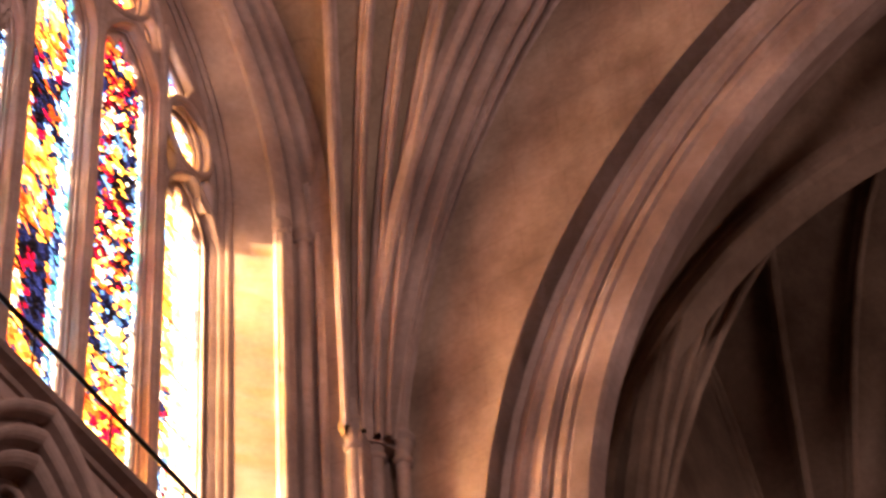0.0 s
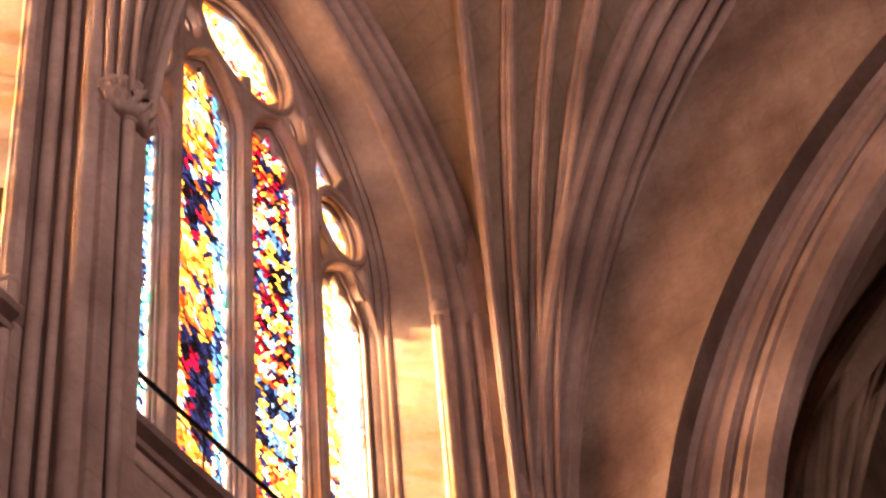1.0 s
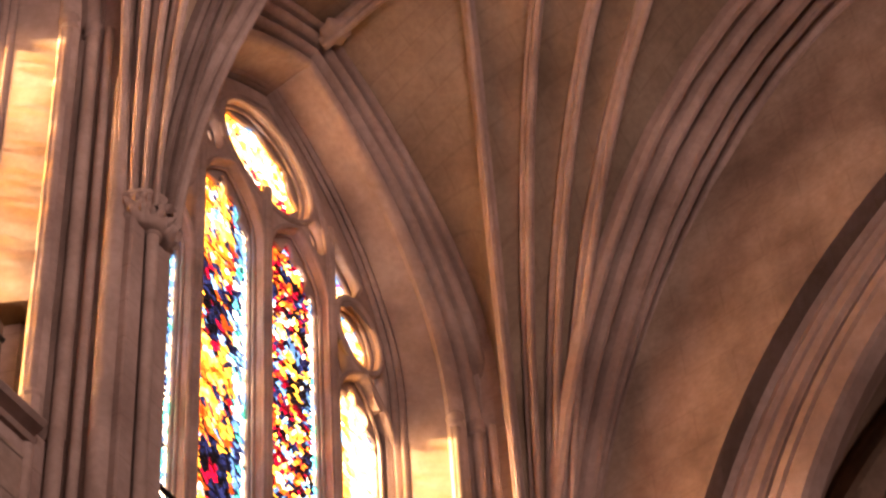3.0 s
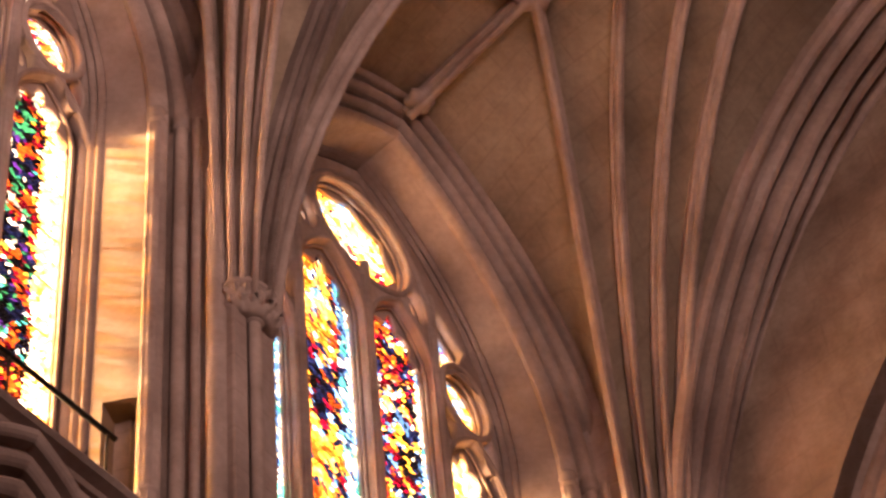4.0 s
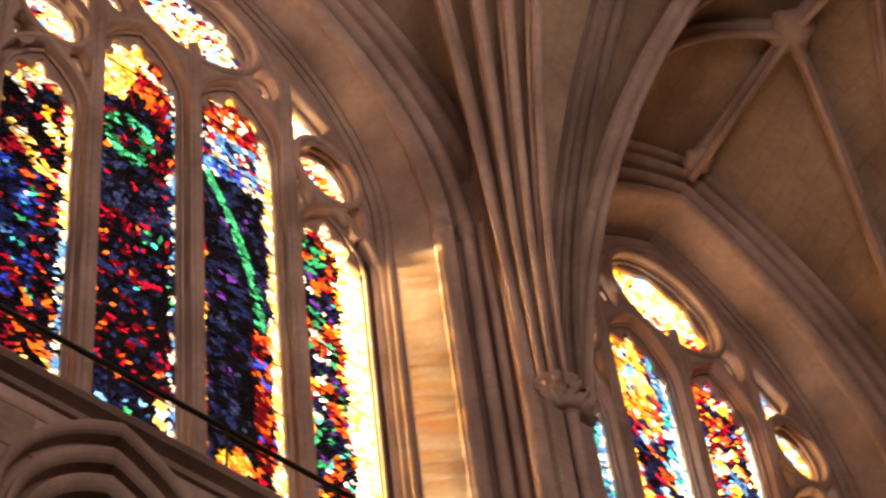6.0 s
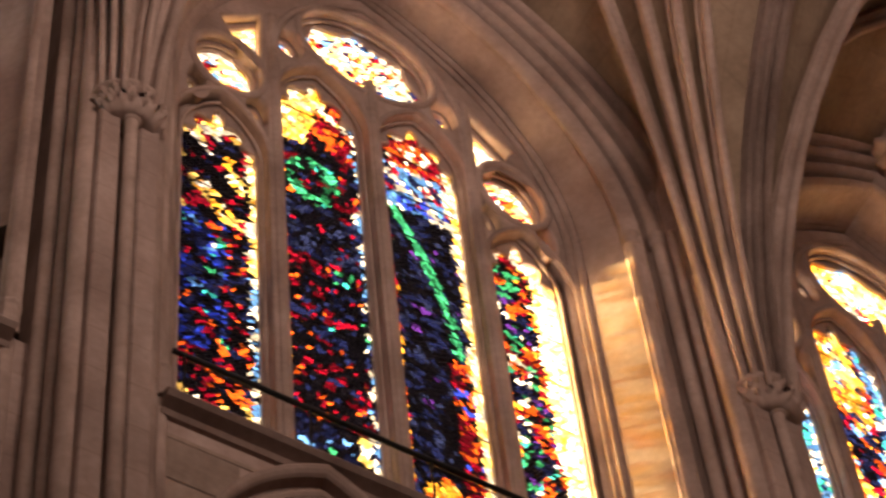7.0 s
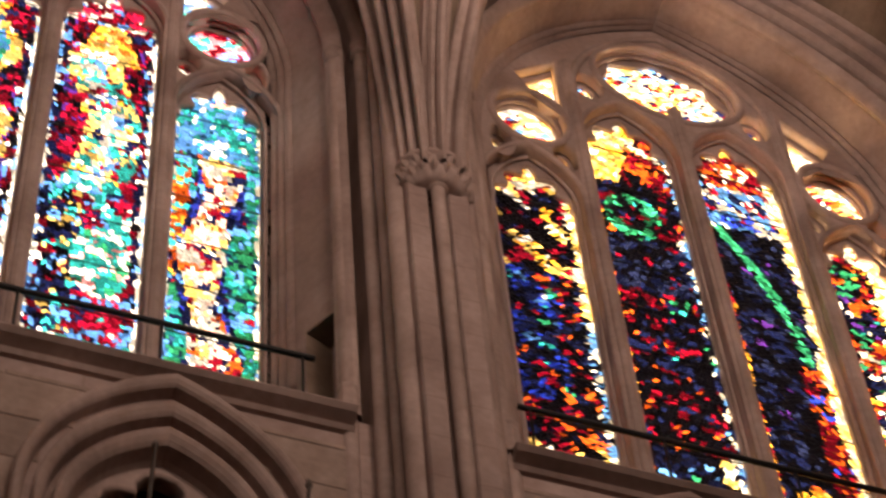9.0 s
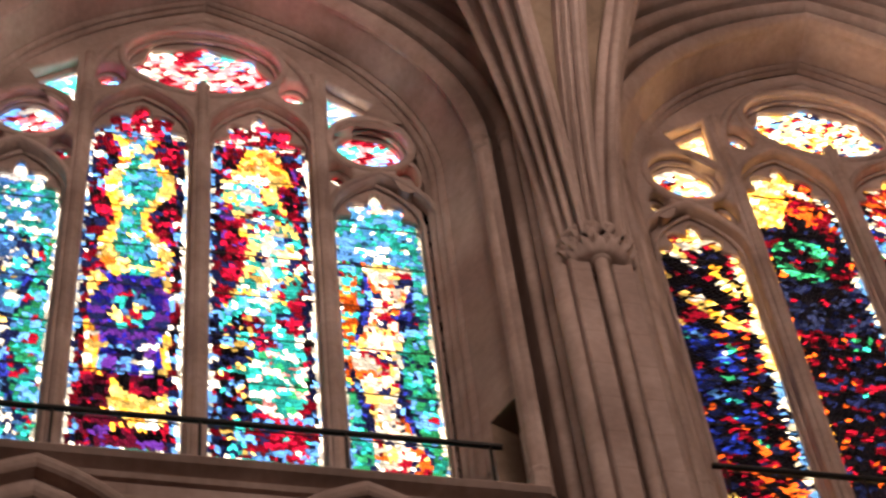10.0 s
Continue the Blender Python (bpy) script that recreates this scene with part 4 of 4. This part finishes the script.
def quadrant(cx, sx):
    """The web and ribs of a quarter bay, sprung from the pier at sx towards the bay's middle cx."""
    ends = [(cx, y, 2.0 if i == 0 else 3.0, 0.47 if i == 0 else 0.78, (0.62, 0.62, 0.58, 0.5, 0.4)[i]) for i, y in enumerate(RIDGE)] + [(sx, AXIS_Y, 2.0, 0.667, 0.0 if sx > 16 else 0.3)]
    side = 1 if cx > sx else -1
    feet = [(side * p, q) for p, q in (END_FEET if sx > 16 else FEET)]
    if sx > 16:
        ends = [(*e[:4], 0.38 * e[4]) for e in ends]
    dense = []
    for i in range(len(ends) - 1):
        for k in range(4):
            dense.append([a + (b - a) * k / 4 for a, b in zip((*ends[i], *feet[i]), (*ends[i + 1], *feet[i + 1]))])
    dense.append([*ends[-1], *feet[-1]])
    rows = [[rib_point(sx, ex, ey, u, (p, k, slim), lift=0.10, off=(fx, fy)) for u in STEPS] for ex, ey, p, k, slim, fx, fy in dense]
    # along the wall the web hugs the window's outer moulding
    hem = []
    for v in rows[0]:
        z = FOOT + (rel_apex(0.77) - 0.02 - FOOT) * (v.z - 0.1 - FOOT) / (crown(0.3) - FOOT)
        half = head_width(A0 + 0.77, SPRING, rel_apex(0.77), z) if v != rows[0][-1] else 0.0
        hem.append(Vector((cx - side * half, 0.30 + 0.30 * max(0.0, 1 - max(0.0, z - SPRING) / 2.2), z)))
    for i in range(4):
        rows[i] = [a.lerp(b, i / 4) for a, b in zip(hem, rows[4])]
    rows.insert(0, [Vector((v.x, 0.7, v.z)) for v in rows[0]])
    return strips(rows), [(*e, f) for e, f in zip(ends, feet)]


RIB = [(-0.018, -0.25), (-0.045, -0.225), (-0.052, -0.19), (-0.038, -0.16), (-0.02, -0.14), (-0.02, -0.10), (-0.06, -0.085), (-0.085, -0.06), (-0.085, -0.03), (-0.05, 0.0), (-0.05, 0.12)]
RIB += [(-a, b) for a, b in reversed(RIB)]
WIDE = [(-0.03, -0.20), (-0.07, -0.16), (-0.05, -0.09), (-0.13, -0.10), (-0.17, -0.06), (-0.14, 0.0), (-0.22, 0.02), (-0.25, 0.12), (0.25, 0.12), (0.22, 0.02), (0.14, 0.0), (0.17, -0.06), (0.13, -0.10), (0.05, -0.09), (0.07, -0.16), (0.03, -0.20)]


WIDEST = [(-0.62, 0.14), (-0.61, 0.0), (-0.56, -0.05), (-0.50, -0.05), (-0.46, 0.0), (-0.45, 0.09), (-0.36, 0.09), (-0.35, -0.03), (-0.30, -0.10), (-0.24, -0.10), (-0.19, -0.03), (-0.18, 0.09), (-0.10, 0.09), (-0.09, -0.10), (-0.04, -0.20)]
WIDEST += [(-a, b) for a, b in reversed(WIDEST)]


def mirror(v):
    return [Vector((p.x, 2 * AXIS_Y - p.y, p.z)) for p in v]


webs = []
for c in (*CENTRES, -6.5, -13.0):
    for s in (-1, 1):
        (v, f), ends = quadrant(c, c + s * HALF)
        webs += [(v, f), (mirror(v), f)]
        if c >= 0:
            for i, (ex, ey, p, k, slim, off) in enumerate(ends):
                if i == 0 or (i == 5 and s < 0 and c < 13):
                    continue
                path = [rib_point(c + s * HALF, ex, ey, u, (p, k, slim), off=off) for u in STEPS]
                if c + s * HALF > 16 and i == 5:
                    path = [p - Vector((0.26 * min(1.0, (p.z - FOOT) / 7.0), 0, 0)) for p in path]
                    v, f = sweep(path, WIDEST, widths=[0.40 + 0.60 * min(1.0, (p.z - FOOT) / 6.0) for p in path])
                else:
                    v, f = sweep(path, WIDE if i == 5 else RIB, widths=[(0.42 if i == 5 else 0.62) + 0.38 * min(1.0, (p.z - FOOT) / 5.5) for p in path])
                thing("transverse_rib" if i == 5 else "rib", mesh_of("rib", v, f, LIME), ceiling)
thing("web", mesh_of("web", *joined(*webs), WEB, True), ceiling, "smooth stone infill between the ribs")
for c in CENTRES:
    path = [(c, y, crown(y) + 0.02) for y in (0.4, -0.4, -1.64, -3.1, -4.6, AXIS_Y)]
    v, f = sweep(path, RIB)
    thing("ridge_rib", mesh_of("ridge_rib", v, f, LIME), ceiling)
path = [(x, AXIS_Y, 31.52) for x in (-3.25, 3.25, 9.75, 16.3)]
v, f = sweep(path, RIB)
thing("ridge_rib", mesh_of("ridge_rib", v, f, LIME), ceiling)


def boss(x, y, z, r):
    rng = random.Random(int(x * 10 - y * 7))
    bm = bmesh.new()
    bmesh.ops.create_icosphere(bm, subdivisions=3, radius=r)
    for v in bm.verts:
        t = math.atan2(v.co.y, v.co.x)
        k = 1 + 0.16 * math.sin(6 * t) * (1 - abs(v.co.z) / r) + 0.10 * noise.noise(v.co * (6 / r) * 0.25 + Vector((x, y, 0)))
        v.co = Vector((v.co.x * k, v.co.y * k, v.co.z * 0.7))
    bmesh.ops.translate(bm, verts=bm.verts, vec=(x, y, z))
    part("boss", bm, LIME, ceiling, "carved foliate boss", True)


for c in CENTRES:
    boss(c, 0.18, 30.98, 0.17)
    for y, r in ((-1.64, 0.28), (-3.1, 0.24), (-4.6, 0.24), (AXIS_Y, 0.4)):
        boss(c, y, crown(y) - 0.06, r)

# ---------------------------------------------------------------- end wall with the great arch, and the dim space beyond it
END_X = 16.55
OPEN = [(a, x, 28.60 - (5.20 - a) if a > 4.6 else 27.98 - 1.5 * (4.6 - a)) for a, x in (
    (5.20, 16.55), (5.20, 16.80), (5.12, 16.84), (5.06, 16.79), (4.98, 16.77), (4.92, 16.80), (4.89, 16.84), (4.86, 16.80), (4.72, 16.79), (4.68, 16.83),
    (4.655, 16.84), (4.65, 17.02), (4.61, 17.02), (4.605, 16.84), (4.50, 16.82), (4.46, 16.85), (4.42, 16.82), (4.20, 16.83), (4.16, 16.88), (4.15, 17.06), (4.30, 17.25), (4.9, 17.95))]


def end_wall():
    me = plate("wall_east", [(-6.8, 0), (6.8, 0), (6.8, 34), (-6.8, 34)], [whole_arch(5.20, 21.0, 28.60, 0.1, 24)], 1.4, 0.0, END_ASHLAR)
    me.transform(Matrix.Rotation(radians(90), 4, "Z"))
    me.transform(Matrix.Translation((END_X + 0.7, AXIS_Y, 0)))
    wall = tagged(new("wall_east", me), "limestone end wall with a great pointed arch", "wall", kind="structure")
    rows = [[Vector((x, AXIS_Y + p, z)) for p, z in whole_arch(a, 21.0, top, 0.1, 24)] for a, x, top in OPEN]
    thing("arch_orders", mesh_of("arch_orders", *strips(rows), LIME), wall, "moulded orders of the great arch")
    # ring and web carry part of their dimness in the darkened stone
    ring_rows = [[Vector((x, AXIS_Y + p, z)) for p, z in whole_arch(a, 23.0, top, 0.1, 24)] for a, x, top in
                 ((5.3, 18.62, 27.6), (5.0, 18.58, 27.3), (4.95, 18.63, 27.24), (4.90, 18.57, 27.18), (4.80, 18.58, 27.06), (4.75, 18.64, 27.0), (4.75, 19.0, 27.0))]
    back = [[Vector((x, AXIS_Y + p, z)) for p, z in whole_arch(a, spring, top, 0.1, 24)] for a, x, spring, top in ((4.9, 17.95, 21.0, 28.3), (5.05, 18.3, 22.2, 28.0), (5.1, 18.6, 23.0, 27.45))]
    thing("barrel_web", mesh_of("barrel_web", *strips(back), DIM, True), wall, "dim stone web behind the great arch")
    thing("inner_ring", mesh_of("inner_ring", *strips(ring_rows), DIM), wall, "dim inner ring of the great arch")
    return wall


end_wall()


def beyond():
    room = tagged(new("choir_vault"), "dim ribbed vault seen beyond the great arch", "ceiling", kind="structure")
    x0, x1, y0, foot, top = 18.9, 25.0, AXIS_Y + 4.9, 20.5, 30.5
    for sx, ex in ((x0 - 0.2, 21.5), (x1, 21.5)):
        ends = [(ex, y0), (ex, y0 - 1.6), (ex, y0 - 3.2), (ex, AXIS_Y), (sx + (ex - sx) * 0.5, AXIS_Y), (sx, AXIS_Y)]
        rows = []
        for px, py in ends:
            rows.append([Vector((sx + (px - sx) * u, y0 + (py - y0) * u, foot + (top - foot) * (1 - (1 - u) ** 2) ** 0.66 + 0.1)) for u in STEPS])
        v, f = strips(rows)
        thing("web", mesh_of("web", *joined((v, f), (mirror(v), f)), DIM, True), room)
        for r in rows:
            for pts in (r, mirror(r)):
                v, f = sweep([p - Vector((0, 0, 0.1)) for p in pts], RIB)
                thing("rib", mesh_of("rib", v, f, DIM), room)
    for s in (-1, 1):
        y = AXIS_Y + s * 5.1
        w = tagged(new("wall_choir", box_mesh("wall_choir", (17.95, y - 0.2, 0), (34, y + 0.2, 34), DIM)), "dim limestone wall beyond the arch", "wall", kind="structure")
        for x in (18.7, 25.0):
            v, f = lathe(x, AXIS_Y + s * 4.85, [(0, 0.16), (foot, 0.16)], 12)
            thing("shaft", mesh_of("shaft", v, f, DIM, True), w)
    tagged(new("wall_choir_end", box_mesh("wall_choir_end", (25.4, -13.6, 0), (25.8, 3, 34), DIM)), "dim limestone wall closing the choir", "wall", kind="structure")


beyond()

# stand-ins for daylight from an unseen clerestory across the nave, set before its solid wall
for x, watts in ((-6.5, 18), (-0.5, 60), (4.5, 120)):
    daylight(x, -12.7, 24.5, (x, 0, 32.0), 3.6, 7.0, watts, (1.0, 0.80, 0.66))
# added fill lamp that brightens the choir vault; no window is modelled here
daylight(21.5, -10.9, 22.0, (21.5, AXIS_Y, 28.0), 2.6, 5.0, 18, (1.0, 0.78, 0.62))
south_top = tagged(new("wall_south_clerestory", box_mesh("wall_south_clerestory", (-14, -13.6, 14.5), (34, -13.0, 34), DIM)), "plain limestone clerestory wall across the nave", "wall", kind="structure")


# ---------------------------------------------------------------- squared blocks of the wall between the triforium arches and the ledge
def half_width(z):
    """Half the width of a triforium arch with its hood, at a height."""
    pts = arch_line(1.10, 17.65, 20.1)
    for (x0, z0), (x1, z1) in zip(pts, pts[1:]):
        if z0 <= z <= z1:
            return x0 + (x1 - x0) * (z - z0) / (z1 - z0)
    return 1.10 if z < 17.65 else 0.0


def blocks():
    rng = random.Random(11)
    shared = {}
    z, row = 16.62, 0
    while z < 19.80:
        h = min(0.52, 19.81 - z)
        for c in CENTRES:
            w = half_width(z)
            for a, e in ((-2.60, -1.22 - w), (-1.22 + w, 1.22 - w), (1.22 + w, 2.60)):
                a, e = c + a, c + e
                if e - a < 0.10:
                    continue
                n = max(1, round((e - a) / 0.85))
                cuts = [a + (e - a) * i / n + (rng.uniform(-0.06, 0.06) if 0 < i < n else 0) for i in range(n + 1)]
                for x0, x1 in zip(cuts, cuts[1:]):
                    key = (round(x1 - x0, 2), round(h, 2))
                    if key not in shared:
                        lx, lz, g, d = key[0], key[1], 0.005, 0.008
                        v = [(g, 0, g), (lx - g, 0, g), (lx - g, 0, lz - g), (g, 0, lz - g), (g + d, -d, g + d), (lx - g - d, -d, g + d), (lx - g - d, -d, lz - g - d), (g + d, -d, lz - g - d)]
                        f = [(4, 5, 6, 7), (0, 1, 5, 4), (1, 2, 6, 5), (2, 3, 7, 6), (3, 0, 4, 7)]
                        shared[key] = mesh_of("stone_block", v, f, BLOCK)
                    ob = thing("stone_block", shared[key], wall_north)
                    ob.location = Vector((x0, 0.579 - rng.uniform(0, 0.004), z)) - wall_north.location
        z += h
        row += 1


blocks()
